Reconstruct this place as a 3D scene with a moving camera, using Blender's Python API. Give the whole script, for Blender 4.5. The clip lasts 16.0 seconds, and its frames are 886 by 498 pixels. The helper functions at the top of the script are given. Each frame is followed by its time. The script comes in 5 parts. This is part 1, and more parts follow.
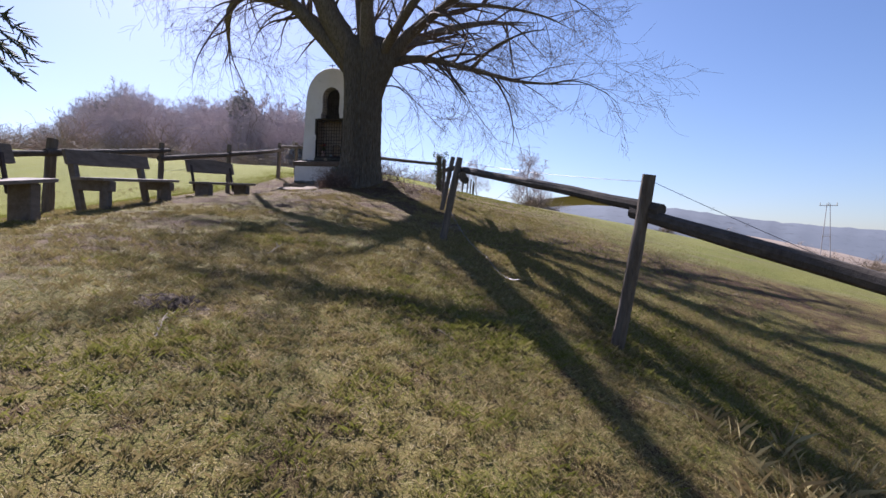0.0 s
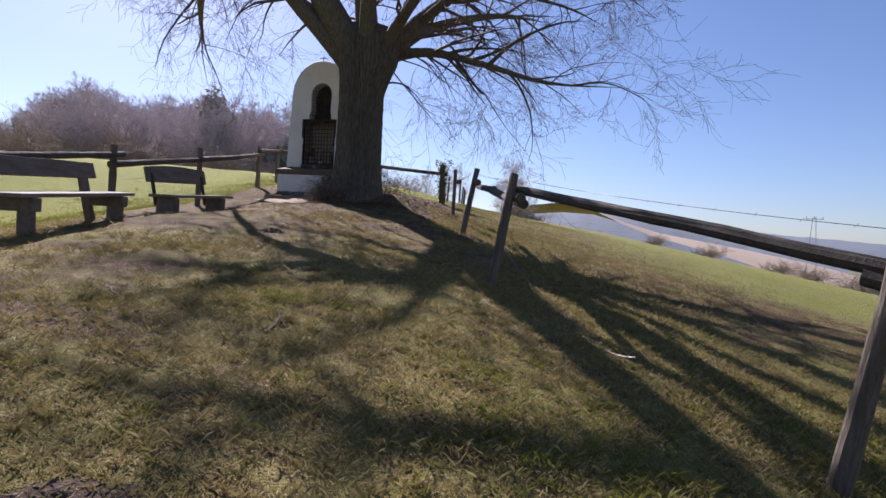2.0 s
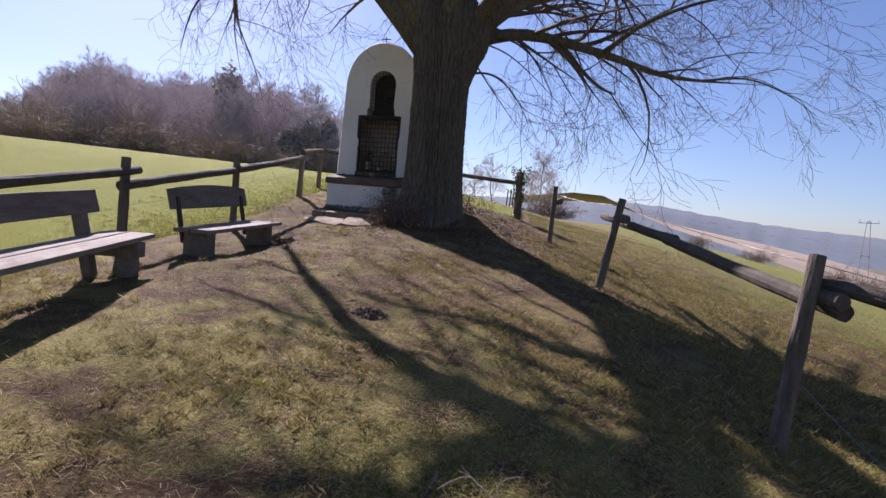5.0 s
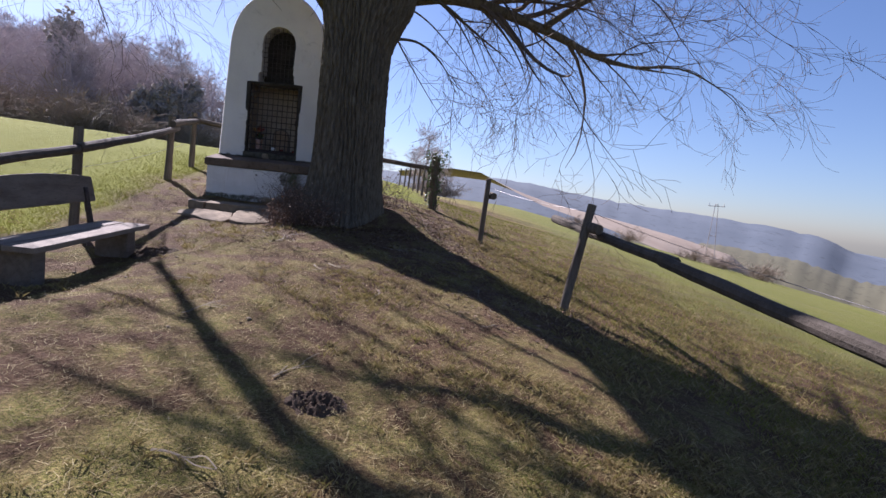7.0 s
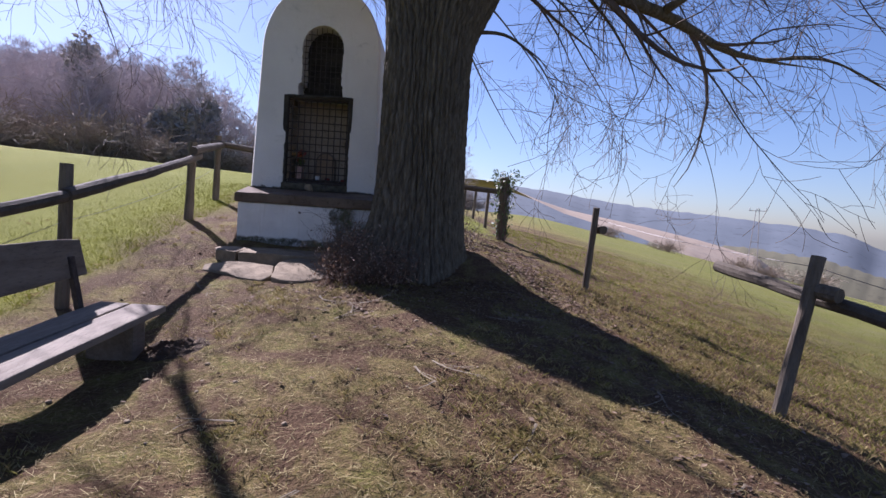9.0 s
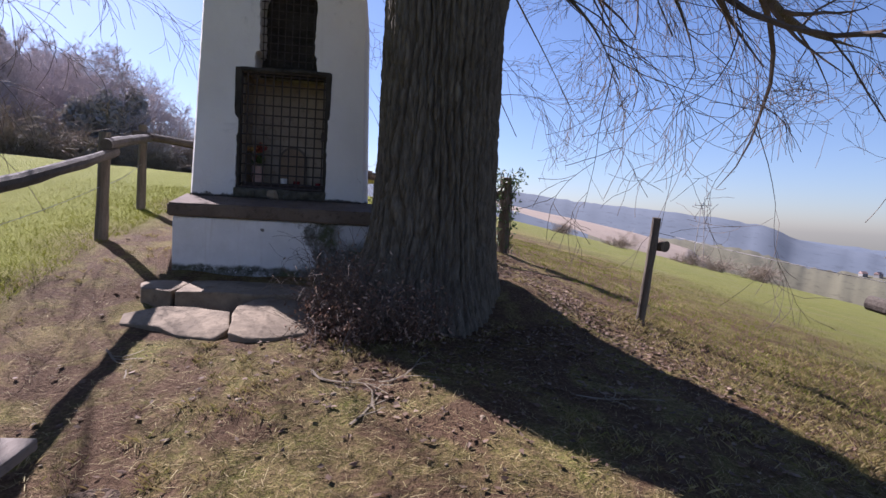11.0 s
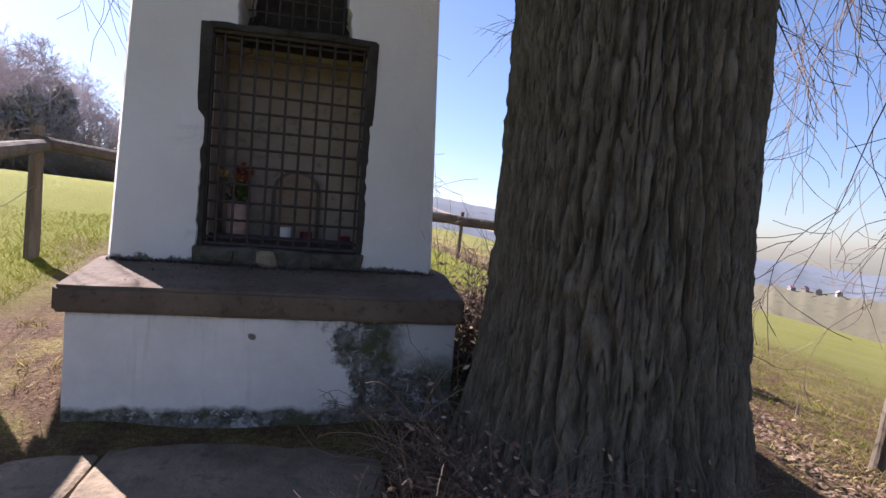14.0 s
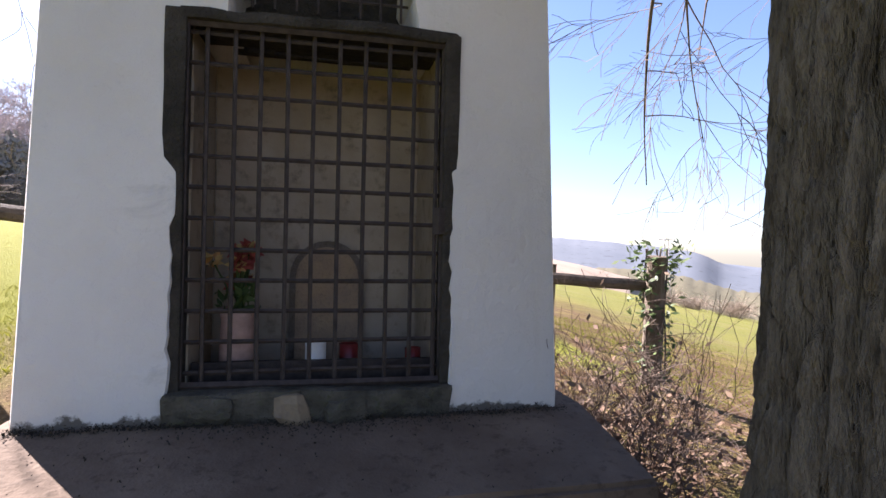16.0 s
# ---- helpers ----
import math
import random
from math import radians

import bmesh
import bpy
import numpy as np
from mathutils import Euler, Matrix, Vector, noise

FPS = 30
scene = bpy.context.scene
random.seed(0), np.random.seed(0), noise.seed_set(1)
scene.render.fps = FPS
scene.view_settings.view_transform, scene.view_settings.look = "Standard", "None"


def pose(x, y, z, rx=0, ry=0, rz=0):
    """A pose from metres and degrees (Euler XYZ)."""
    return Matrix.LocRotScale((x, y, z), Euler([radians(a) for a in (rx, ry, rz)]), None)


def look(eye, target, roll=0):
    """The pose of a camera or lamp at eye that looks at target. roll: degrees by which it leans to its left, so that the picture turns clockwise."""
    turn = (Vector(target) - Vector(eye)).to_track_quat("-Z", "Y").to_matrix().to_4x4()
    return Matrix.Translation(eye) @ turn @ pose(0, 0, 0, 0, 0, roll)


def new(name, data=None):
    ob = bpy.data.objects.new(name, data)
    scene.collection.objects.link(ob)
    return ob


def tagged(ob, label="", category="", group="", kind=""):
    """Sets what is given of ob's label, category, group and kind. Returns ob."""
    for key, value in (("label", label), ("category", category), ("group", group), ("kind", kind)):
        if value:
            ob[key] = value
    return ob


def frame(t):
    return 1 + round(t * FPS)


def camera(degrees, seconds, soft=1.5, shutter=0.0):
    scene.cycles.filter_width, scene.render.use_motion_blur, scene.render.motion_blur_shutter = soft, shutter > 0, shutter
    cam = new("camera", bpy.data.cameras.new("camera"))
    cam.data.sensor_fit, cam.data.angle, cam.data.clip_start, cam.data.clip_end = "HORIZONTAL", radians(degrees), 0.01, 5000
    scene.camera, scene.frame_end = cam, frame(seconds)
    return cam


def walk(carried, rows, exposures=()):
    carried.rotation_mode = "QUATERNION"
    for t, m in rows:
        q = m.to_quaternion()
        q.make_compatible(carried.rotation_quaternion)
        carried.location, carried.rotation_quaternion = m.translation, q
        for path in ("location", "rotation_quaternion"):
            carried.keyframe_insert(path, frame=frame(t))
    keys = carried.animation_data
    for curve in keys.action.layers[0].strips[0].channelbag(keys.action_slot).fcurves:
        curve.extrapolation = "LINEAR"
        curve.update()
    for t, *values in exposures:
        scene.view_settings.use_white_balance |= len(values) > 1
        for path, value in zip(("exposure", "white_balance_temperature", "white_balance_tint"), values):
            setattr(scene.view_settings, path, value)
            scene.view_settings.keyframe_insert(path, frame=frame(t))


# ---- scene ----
cam = camera(78.0, 16.0)
PATH = [
    (0, (7.106, -15.488, -1.294), (6.673, -13.537, -1.361), 2.4),
    (0.5, (6.758, -14.968, -1.223), (6.407, -13.001, -1.312), 3.2),
    (1, (6.433, -14.471, -1.121), (6.116, -12.498, -1.206), 2.8),
    (1.5, (6.103, -13.992, -0.992), (5.799, -12.016, -1.048), 2.7),
    (2, (5.735, -13.534, -0.926), (5.399, -11.563, -0.971), 3.1),
    (2.5, (5.304, -13.016, -0.823), (4.907, -11.057, -0.887), 4.4),
    (3, (4.89, -12.559, -0.641), (4.43, -10.614, -0.717), 5.3),
    (3.5, (4.518, -12.178, -0.425), (4.052, -10.235, -0.506), 5.2),
    (4, (4.214, -11.821, -0.295), (3.768, -9.874, -0.395), 4.6),
    (4.2, (4.092, -11.671, -0.268), (3.646, -9.723, -0.36), 4.8),
    (6.3, (2.934, -10.203, 0.146), (2.91, -8.208, 0.012), 5.6),
    (6.5, (2.848, -10.047, 0.158), (2.883, -8.051, 0.026), 6.1),
    (7, (2.669, -9.588, 0.205), (2.759, -7.597, 0.041), 5.7),
    (7.5, (2.432, -9.052, 0.258), (2.525, -7.061, 0.093), 5.9),
    (8, (2.138, -8.534, 0.323), (2.217, -6.541, 0.18), 5.4),
    (8.5, (1.896, -8.021, 0.4), (1.94, -6.026, 0.252), 4.2),
    (9, (1.691, -7.535, 0.501), (1.719, -5.54, 0.367), 3.9),
    (9.2, (1.603, -7.35, 0.505), (1.638, -5.355, 0.367), 4.0),
    (11.5, (0.876, -5.231, 0.694), (1.168, -3.257, 0.558), 3.1),
    (12.5, (0.714, -4.414, 0.812), (1.066, -2.451, 0.658), 3.9),
    (13, (0.61, -4.062, 0.849), (0.966, -2.099, 0.702), 4.2),
    (13.5, (0.454, -3.585, 0.908), (0.813, -1.621, 0.796), 4.3),
    (14, (0.221, -3.118, 0.959), (0.64, -1.164, 0.875), 4.1),
    (14.5, (0.081, -2.693, 1.039), (0.594, -0.761, 0.972), 3.4),
    (15, (0.094, -2.272, 1.133), (0.565, -0.329, 1.097), 2.4),
    (15.5, (0.058, -1.979, 1.203), (0.493, -0.027, 1.187), 1.8),
    (16, (-0.014, -1.798, 1.217), (0.426, 0.153, 1.221), 1.2),
]
walk(cam, [(t, look(eye, target, roll)) for t, eye, target, roll in PATH], [(0.0, 1.3, 5660, 26), (0.5, 1.12, 5560, 25), (1.5, 1.27, 5800, 27), (2.5, 1.15, 5700, 26), (3.5, 1.35, 5900, 30), (4.0, 1.28, 5900, 31), (6.5, 1.18, 5560, 27), (8.0, 1.52, 5700, 29), (8.5, 1.27, 5550, 28), (9.0, 1.27, 5500, 30), (11.5, 1.42, 5630, 29), (12.5, 1.52, 5680, 29), (14.0, 1.82, 5950, 28), (14.5, 2.08, 6100, 29), (15.0, 2.2, 6250, 30), (16.0, 2.38, 6150, 27)])

SUN_AZ, SUN_EL = -40.0, 38.0

# ---- light ----
world = bpy.data.worlds.new("sky")
scene.world = world
world.use_nodes = True
wt = world.node_tree
bg = wt.nodes["Background"]
sky = wt.nodes.new("ShaderNodeTexSky")
sky.sky_type, sky.sun_disc = "NISHITA", False
sky.sun_elevation, sky.sun_rotation = radians(SUN_EL), radians(SUN_AZ)
sky.air_density, sky.dust_density, sky.ozone_density = 1.0, 0.6, 3.2
wt.links.new(sky.outputs[0], bg.inputs[0])
bg.inputs[1].default_value = 0.05
sun_data = bpy.data.lights.new("sun", "SUN")
sun_data.energy, sun_data.angle, sun_data.color = 5.9, radians(0.55), (1.0, 0.93, 0.82)
sun = new("sun", sun_data)
sun_from = Vector((math.sin(radians(SUN_AZ)) * math.cos(radians(SUN_EL)), math.cos(radians(SUN_AZ)) * math.cos(radians(SUN_EL)), math.sin(radians(SUN_EL))))
sun.matrix_world = look(sun_from * 40, (0, 0, 0))

# ---- materials ----
def ramp_mix(nt, fac, a, b):
    n = nt.nodes.new("ShaderNodeMix")
    n.data_type = "RGBA"
    for sock, v in ((n.inputs[0], fac), (n.inputs[6], a), (n.inputs[7], b)):
        if isinstance(v, (int, float)):
            sock.default_value = v
        elif isinstance(v, tuple):
            sock.default_value = (*v, 1.0)
        else:
            nt.links.new(v, sock)
    return n.outputs[2]


def noise_tex(nt, vec, scale, detail=4.0, rough=0.6, dist=0.0):
    n = nt.nodes.new("ShaderNodeTexNoise")
    n.inputs["Scale"].default_value, n.inputs["Detail"].default_value = scale, detail
    n.inputs["Roughness"].default_value, n.inputs["Distortion"].default_value = rough, dist
    nt.links.new(vec, n.inputs["Vector"])
    return n.outputs["Fac"]


def span(nt, val, lo, hi):
    n = nt.nodes.new("ShaderNodeMapRange")
    n.inputs[1].default_value, n.inputs[2].default_value = lo, hi
    nt.links.new(val, n.inputs[0])
    return n.outputs[0]


def stretched(nt, vec, scale):
    n = nt.nodes.new("ShaderNodeMapping")
    n.inputs["Scale"].default_value = scale
    nt.links.new(vec, n.inputs["Vector"])
    return n.outputs[0]


def base(name, rough=0.8, metal=0.0, spec=0.3):
    m = bpy.data.materials.new(name)
    m.use_nodes = True
    nt = m.node_tree
    b = nt.nodes["Principled BSDF"]
    b.inputs["Roughness"].default_value, b.inputs["Metallic"].default_value = rough, metal
    b.inputs["Specular IOR Level"].default_value = spec
    tc = nt.nodes.new("ShaderNodeTexCoord")
    return m, nt, b, tc.outputs["Object"]


def bump(nt, b, h, strength, dist):
    n = nt.nodes.new("ShaderNodeBump")
    n.inputs["Strength"].default_value, n.inputs["Distance"].default_value = strength, dist
    nt.links.new(h, n.inputs["Height"])
    nt.links.new(n.outputs[0], b.inputs["Normal"])


def mat_two(name, a, b_col, scale, rough=0.85, stretch=(1, 1, 1), bump_s=0.4, bump_d=0.01, fine=8.0, lo=0.35, hi=0.65, third=None, random_mix=0.0, spec=0.25):
    """Two colours mixed by noise at two scales, with relief."""
    m, nt, b, co = base(name, rough, 0.0, spec)
    v = stretched(nt, co, stretch)
    big = span(nt, noise_tex(nt, v, scale, 5.0, 0.65), lo, hi)
    col = ramp_mix(nt, big, a, b_col)
    small = noise_tex(nt, v, scale * fine, 3.0, 0.7)
    dark = tuple(c * 0.45 for c in a)
    col = ramp_mix(nt, span(nt, small, 0.55, 0.8), col, third or dark)
    if random_mix:
        oi = nt.nodes.new("ShaderNodeObjectInfo")
        col = ramp_mix(nt, span(nt, oi.outputs["Random"], 0.0, 1.0 / random_mix), col, tuple(min(1, c * 1.7) for c in b_col))
    nt.links.new(col, b.inputs["Base Color"])
    bump(nt, b, small, bump_s, bump_d)
    return m


def mat_island(name, cols, rough=0.7, translucent=0.0):
    """Small pieces, each with a colour of its own."""
    m, nt, b, co = base(name, rough, 0.0, 0.2)
    g = nt.nodes.new("ShaderNodeNewGeometry")
    r = nt.nodes.new("ShaderNodeValToRGB")
    r.color_ramp.interpolation = "LINEAR"
    while len(r.color_ramp.elements) < len(cols):
        r.color_ramp.elements.new(0.5)
    for i, c in enumerate(cols):
        r.color_ramp.elements[i].position, r.color_ramp.elements[i].color = i / (len(cols) - 1), (*c, 1)
    nt.links.new(g.outputs["Random Per Island"], r.inputs[0])
    nt.links.new(r.outputs[0], b.inputs["Base Color"])
    if translucent:
        out = nt.nodes["Material Output"]
        tr, mx = nt.nodes.new("ShaderNodeBsdfTranslucent"), nt.nodes.new("ShaderNodeMixShader")
        mx.inputs[0].default_value = translucent
        nt.links.new(r.outputs[0], tr.inputs[0])
        nt.links.new(b.outputs[0], mx.inputs[1])
        nt.links.new(tr.outputs[0], mx.inputs[2])
        nt.links.new(mx.outputs[0], out.inputs[0])
    return m


def mat_ground():
    m, nt, b, co = base("turf", 0.95, 0.0, 0.1)
    at = nt.nodes.new("ShaderNodeAttribute")
    at.attribute_name = "field"
    at2 = nt.nodes.new("ShaderNodeAttribute")
    at2.attribute_name = "bare"
    n1, n2, n3 = noise_tex(nt, co, 0.55, 5.0, 0.6), noise_tex(nt, co, 2.3, 5.0, 0.65, 0.6), noise_tex(nt, co, 38.0, 4.0, 0.75)
    n4 = noise_tex(nt, co, 160.0, 2.0, 0.6)
    lawn = ramp_mix(nt, span(nt, n1, 0.40, 0.60), (0.155, 0.157, 0.0311), (0.238, 0.201, 0.0629))
    lawn = ramp_mix(nt, span(nt, n2, 0.48, 0.62), lawn, (0.102, 0.0632, 0.0292))
    lawn = ramp_mix(nt, span(nt, n3, 0.44, 0.66), lawn, (0.345, 0.262, 0.104))
    lawn = ramp_mix(nt, span(nt, n4, 0.50, 0.66), lawn, (0.0417, 0.0313, 0.0147))
    soil = ramp_mix(nt, span(nt, n3, 0.4, 0.65), (0.080, 0.046, 0.025), (0.145, 0.092, 0.052))
    sm = nt.nodes.new("ShaderNodeMath")
    sm.operation = "MULTIPLY_ADD"
    nt.links.new(n2, sm.inputs[0])
    sm.inputs[1].default_value = 0.9
    nt.links.new(at2.outputs["Fac"], sm.inputs[2])
    lawn = ramp_mix(nt, span(nt, sm.outputs[0], 0.72, 0.98), lawn, soil)
    f1 = noise_tex(nt, co, 0.09, 4.0, 0.6)
    green = ramp_mix(nt, span(nt, f1, 0.35, 0.65), (0.148, 0.16, 0.0106), (0.18, 0.183, 0.017))
    green = ramp_mix(nt, span(nt, n3, 0.55, 0.8), green, (0.116, 0.128, 0.0174))
    f2, f3 = noise_tex(nt, co, 0.35, 6.0, 0.7), noise_tex(nt, stretched(nt, co, (0.25, 1.0, 1.0)), 1.3, 5.0, 0.7)
    meadow = ramp_mix(nt, span(nt, f2, 0.35, 0.65), (0.139, 0.149, 0.0297), (0.178, 0.172, 0.0462))
    meadow = ramp_mix(nt, span(nt, f3, 0.50, 0.75), meadow, (0.178, 0.155, 0.0792))
    meadow = ramp_mix(nt, span(nt, n3, 0.52, 0.75), meadow, (0.0792, 0.0825, 0.0264))
    at3 = nt.nodes.new("ShaderNodeAttribute")
    at3.attribute_name = "meadow"
    green = ramp_mix(nt, at3.outputs["Fac"], green, meadow)
    nt.links.new(ramp_mix(nt, at.outputs["Fac"], lawn, green), b.inputs["Base Color"])
    bump(nt, b, n3, 1.0, 0.05)
    return m


def mat_plaster():
    m, nt, b, co = base("white_limewash", 0.9, 0.0, 0.15)
    g = noise_tex(nt, co, 1.4, 5.0, 0.6)
    f = noise_tex(nt, co, 14.0, 5.0, 0.7)
    st = noise_tex(nt, stretched(nt, co, (9, 9, 0.9)), 1.2, 4.0, 0.7)
    col = ramp_mix(nt, span(nt, g, 0.35, 0.75), (0.65, 0.625, 0.585), (0.57, 0.54, 0.50))
    col = ramp_mix(nt, span(nt, st, 0.60, 0.85), col, (0.58, 0.55, 0.50))
    col = ramp_mix(nt, span(nt, f, 0.70, 0.78), col, (0.42, 0.38, 0.33))
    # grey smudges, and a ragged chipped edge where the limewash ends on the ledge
    smudge = noise_tex(nt, co, 3.4, 6.0, 0.72, 0.6)
    col = ramp_mix(nt, span(nt, smudge, 0.60, 0.74), col, (0.47, 0.45, 0.42))
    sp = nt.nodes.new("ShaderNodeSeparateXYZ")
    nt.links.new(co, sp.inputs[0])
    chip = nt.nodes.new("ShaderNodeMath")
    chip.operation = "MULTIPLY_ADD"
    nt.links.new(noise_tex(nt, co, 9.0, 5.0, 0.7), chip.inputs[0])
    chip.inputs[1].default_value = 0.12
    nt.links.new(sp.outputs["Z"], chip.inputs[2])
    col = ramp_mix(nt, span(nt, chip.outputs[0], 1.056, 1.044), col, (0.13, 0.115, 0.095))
    nt.links.new(col, b.inputs["Base Color"])
    lump = nt.nodes.new("ShaderNodeMath")
    lump.operation = "MULTIPLY_ADD"
    nt.links.new(noise_tex(nt, co, 5.0, 3.0, 0.5), lump.inputs[0])
    lump.inputs[1].default_value = 2.2
    nt.links.new(f, lump.inputs[2])
    bump(nt, b, lump.outputs[0], 0.55, 0.02)
    return m


def mat_base_plaster():
    """Limewash that has peeled away to dark mossy render at one end; the foot turns equally dark."""
    m, nt, b, co = base("peeling_limewash", 0.92, 0.0, 0.15)
    sp = nt.nodes.new("ShaderNodeSeparateXYZ")
    nt.links.new(co, sp.inputs[0])
    n1, n2 = noise_tex(nt, co, 3.0, 6.0, 0.7), noise_tex(nt, co, 22.0, 5.0, 0.7)
    col = ramp_mix(nt, span(nt, n1, 0.35, 0.7), (0.67, 0.64, 0.60), (0.56, 0.53, 0.49))
    col = ramp_mix(nt, span(nt, noise_tex(nt, stretched(nt, co, (12, 12, 1.2)), 1.0, 4.0, 0.7), 0.58, 0.8), col, (0.52, 0.47, 0.41))
    drip = noise_tex(nt, stretched(nt, co, (26, 26, 1.5)), 1.0, 5.0, 0.75)
    raw = ramp_mix(nt, span(nt, n2, 0.4, 0.62), (0.062, 0.060, 0.044), (0.19, 0.18, 0.155))
    raw = ramp_mix(nt, span(nt, noise_tex(nt, co, 15.0, 6.0, 0.8, 0.8), 0.55, 0.59), raw, (0.36, 0.35, 0.33))
    raw = ramp_mix(nt, span(nt, noise_tex(nt, co, 4.0, 5.0, 0.7), 0.50, 0.62), raw, (0.075, 0.082, 0.04))
    def edge(sock, amp, add):
        k = nt.nodes.new("ShaderNodeMath")
        k.operation = "MULTIPLY_ADD"
        nt.links.new(n1, k.inputs[0])
        k.inputs[1].default_value = amp
        nt.links.new(sock, k.inputs[2])
        return k.outputs[0]
    def both(a, c):
        k = nt.nodes.new("ShaderNodeMath")
        k.operation = "MULTIPLY"
        nt.links.new(a, k.inputs[0])
        nt.links.new(c, k.inputs[1])
        return k.outputs[0]
    rest = both(span(nt, edge(sp.outputs["X"], 0.25, 0), 0.70, 0.80), span(nt, edge(sp.outputs["Z"], 0.3, 0), 0.64, 0.76))
    raw = ramp_mix(nt, rest, raw, (0.50, 0.48, 0.46))
    col = ramp_mix(nt, both(span(nt, edge(sp.outputs["Z"], 0.12, 0), 0.78, 0.86), span(nt, drip, 0.50, 0.64)), col, (0.26, 0.24, 0.17))
    col = ramp_mix(nt, span(nt, noise_tex(nt, co, 5.5, 2.0, 0.5), 0.735, 0.75), col, (0.16, 0.14, 0.12))
    col = ramp_mix(nt, span(nt, edge(sp.outputs["X"], 0.9, 0), 0.74, 0.80), col, raw)
    col = ramp_mix(nt, span(nt, edge(sp.outputs["Z"], 0.16, 0), 0.415, 0.385), col, raw)
    nt.links.new(col, b.inputs["Base Color"])
    bump(nt, b, n2, 0.5, 0.015)
    return m


def mat_plain(name, col, rough=0.6, metal=0.0, var=0.25, scale=20.0):
    m, nt, b, co = base(name, rough, metal, 0.4)
    n = noise_tex(nt, co, scale, 4.0, 0.6)
    nt.links.new(ramp_mix(nt, span(nt, n, 0.3, 0.7), tuple(c * (1 - var) for c in col), tuple(min(1, c * (1 + var)) for c in col)), b.inputs["Base Color"])
    return m


TURF = mat_ground()
PLASTER, BASE_PLASTER = mat_plaster(), mat_base_plaster()
BARK = mat_two("lime_bark", (0.0843, 0.0688, 0.0464), (0.202, 0.17, 0.122), 6.0, 0.92, (5, 5, 1.0), 1.0, 0.03, 3.5, 0.32, 0.64, (0.0645, 0.0499, 0.0344))
TWIG = mat_two("twig_bark", (0.092, 0.068, 0.052), (0.14, 0.105, 0.08), 4.0, 0.85, (1, 1, 1), 0.2, 0.004)
# Far bark paled to paint in haze; the power pole uses it too.
FAR_TWIG = mat_two("haze_paled_grey_brown", (0.40, 0.345, 0.345), (0.50, 0.44, 0.44), 0.4, 0.9)
POST_WOOD = mat_two("weathered_post_wood", (0.0897, 0.0686, 0.0484), (0.156, 0.129, 0.0975), 3.0, 0.9, (6, 6, 0.7), 0.7, 0.012, 6.0)
RAIL_DARK = mat_two("grey_rail_wood", (0.0618, 0.0495, 0.037), (0.101, 0.0842, 0.0663), 3.0, 0.9, (3, 3, 3), 0.6, 0.012, 6.0)
BENCH_WOOD = mat_two("greyed_bench_wood", (0.113, 0.0897, 0.0686), (0.176, 0.144, 0.113), 2.5, 0.88, (5, 1, 5), 0.7, 0.01, 7.0)
SEAT_WOOD = mat_two("pale_worn_seat_wood", (0.152, 0.122, 0.0957), (0.218, 0.182, 0.145), 2.5, 0.85, (6, 0.8, 6), 0.6, 0.008, 7.0)
LEDGE_STONE = mat_two("brown_ledge_stone", (0.107, 0.0771, 0.0541), (0.164, 0.123, 0.0886), 3.0, 0.92, (1, 1, 1), 0.6, 0.012, 7.0)
SLAB_STONE = mat_two("weathered_sandstone", (0.15, 0.115, 0.076), (0.25, 0.195, 0.13), 3.0, 0.95, (1, 1, 1), 0.6, 0.02, 5.0, 0.38, 0.62, (0.10, 0.076, 0.052))
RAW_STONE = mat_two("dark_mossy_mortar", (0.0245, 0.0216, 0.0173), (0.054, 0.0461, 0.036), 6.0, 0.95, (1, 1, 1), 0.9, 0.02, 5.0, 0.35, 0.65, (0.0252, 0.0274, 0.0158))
SILL_STONE = mat_two("mossy_rubble", (0.040, 0.037, 0.026), (0.105, 0.094, 0.072), 9.0, 0.95, (1, 1, 1), 0.9, 0.02, 4.0, 0.38, 0.62, (0.055, 0.062, 0.028))
NICHE_WALL = mat_two("ochre_niche_plaster", (0.31, 0.245, 0.175), (0.42, 0.35, 0.27), 2.5, 0.92, (1, 1, 1), 0.3, 0.01, 6.0)
IRON = mat_plain("rusty_iron", (0.055, 0.042, 0.036), 0.75, 0.35, 0.4, 30.0)
WIRE = mat_plain("galvanised_wire", (0.20, 0.19, 0.18), 0.5, 0.8, 0.3, 30.0)
GRASS = mat_island("grass_blades", [(0.152, 0.155, 0.0238), (0.116, 0.122, 0.0191), (0.184, 0.179, 0.037), (0.212, 0.198, 0.0529), (0.283, 0.233, 0.0958)], 0.8, 0.35)
DRY_GRASS = mat_island("dry_grass_blades", [(0.309, 0.246, 0.104), (0.239, 0.183, 0.0756), (0.183, 0.169, 0.047), (0.19, 0.134, 0.0575), (0.352, 0.289, 0.136)], 0.8, 0.3)
FIELD_GRASS = mat_island("field_grass_blades", [(0.142, 0.153, 0.0143), (0.169, 0.174, 0.019), (0.126, 0.138, 0.0127), (0.19, 0.185, 0.0317)], 0.7, 0.3)
PALE_TWIG = mat_two("pale_dry_twig", (0.143, 0.112, 0.0719), (0.199, 0.161, 0.109), 6.0, 0.85)
STRAW = mat_island("dry_straw", [(0.303, 0.245, 0.108), (0.39, 0.325, 0.156), (0.202, 0.145, 0.0645), (0.253, 0.189, 0.0808)], 0.8, 0.15)
DEAD_LEAF = mat_island("dead_brown_leaves", [(0.0858, 0.0495, 0.033), (0.158, 0.099, 0.0627), (0.0594, 0.0363, 0.0251), (0.251, 0.178, 0.119)], 0.75, 0.15)
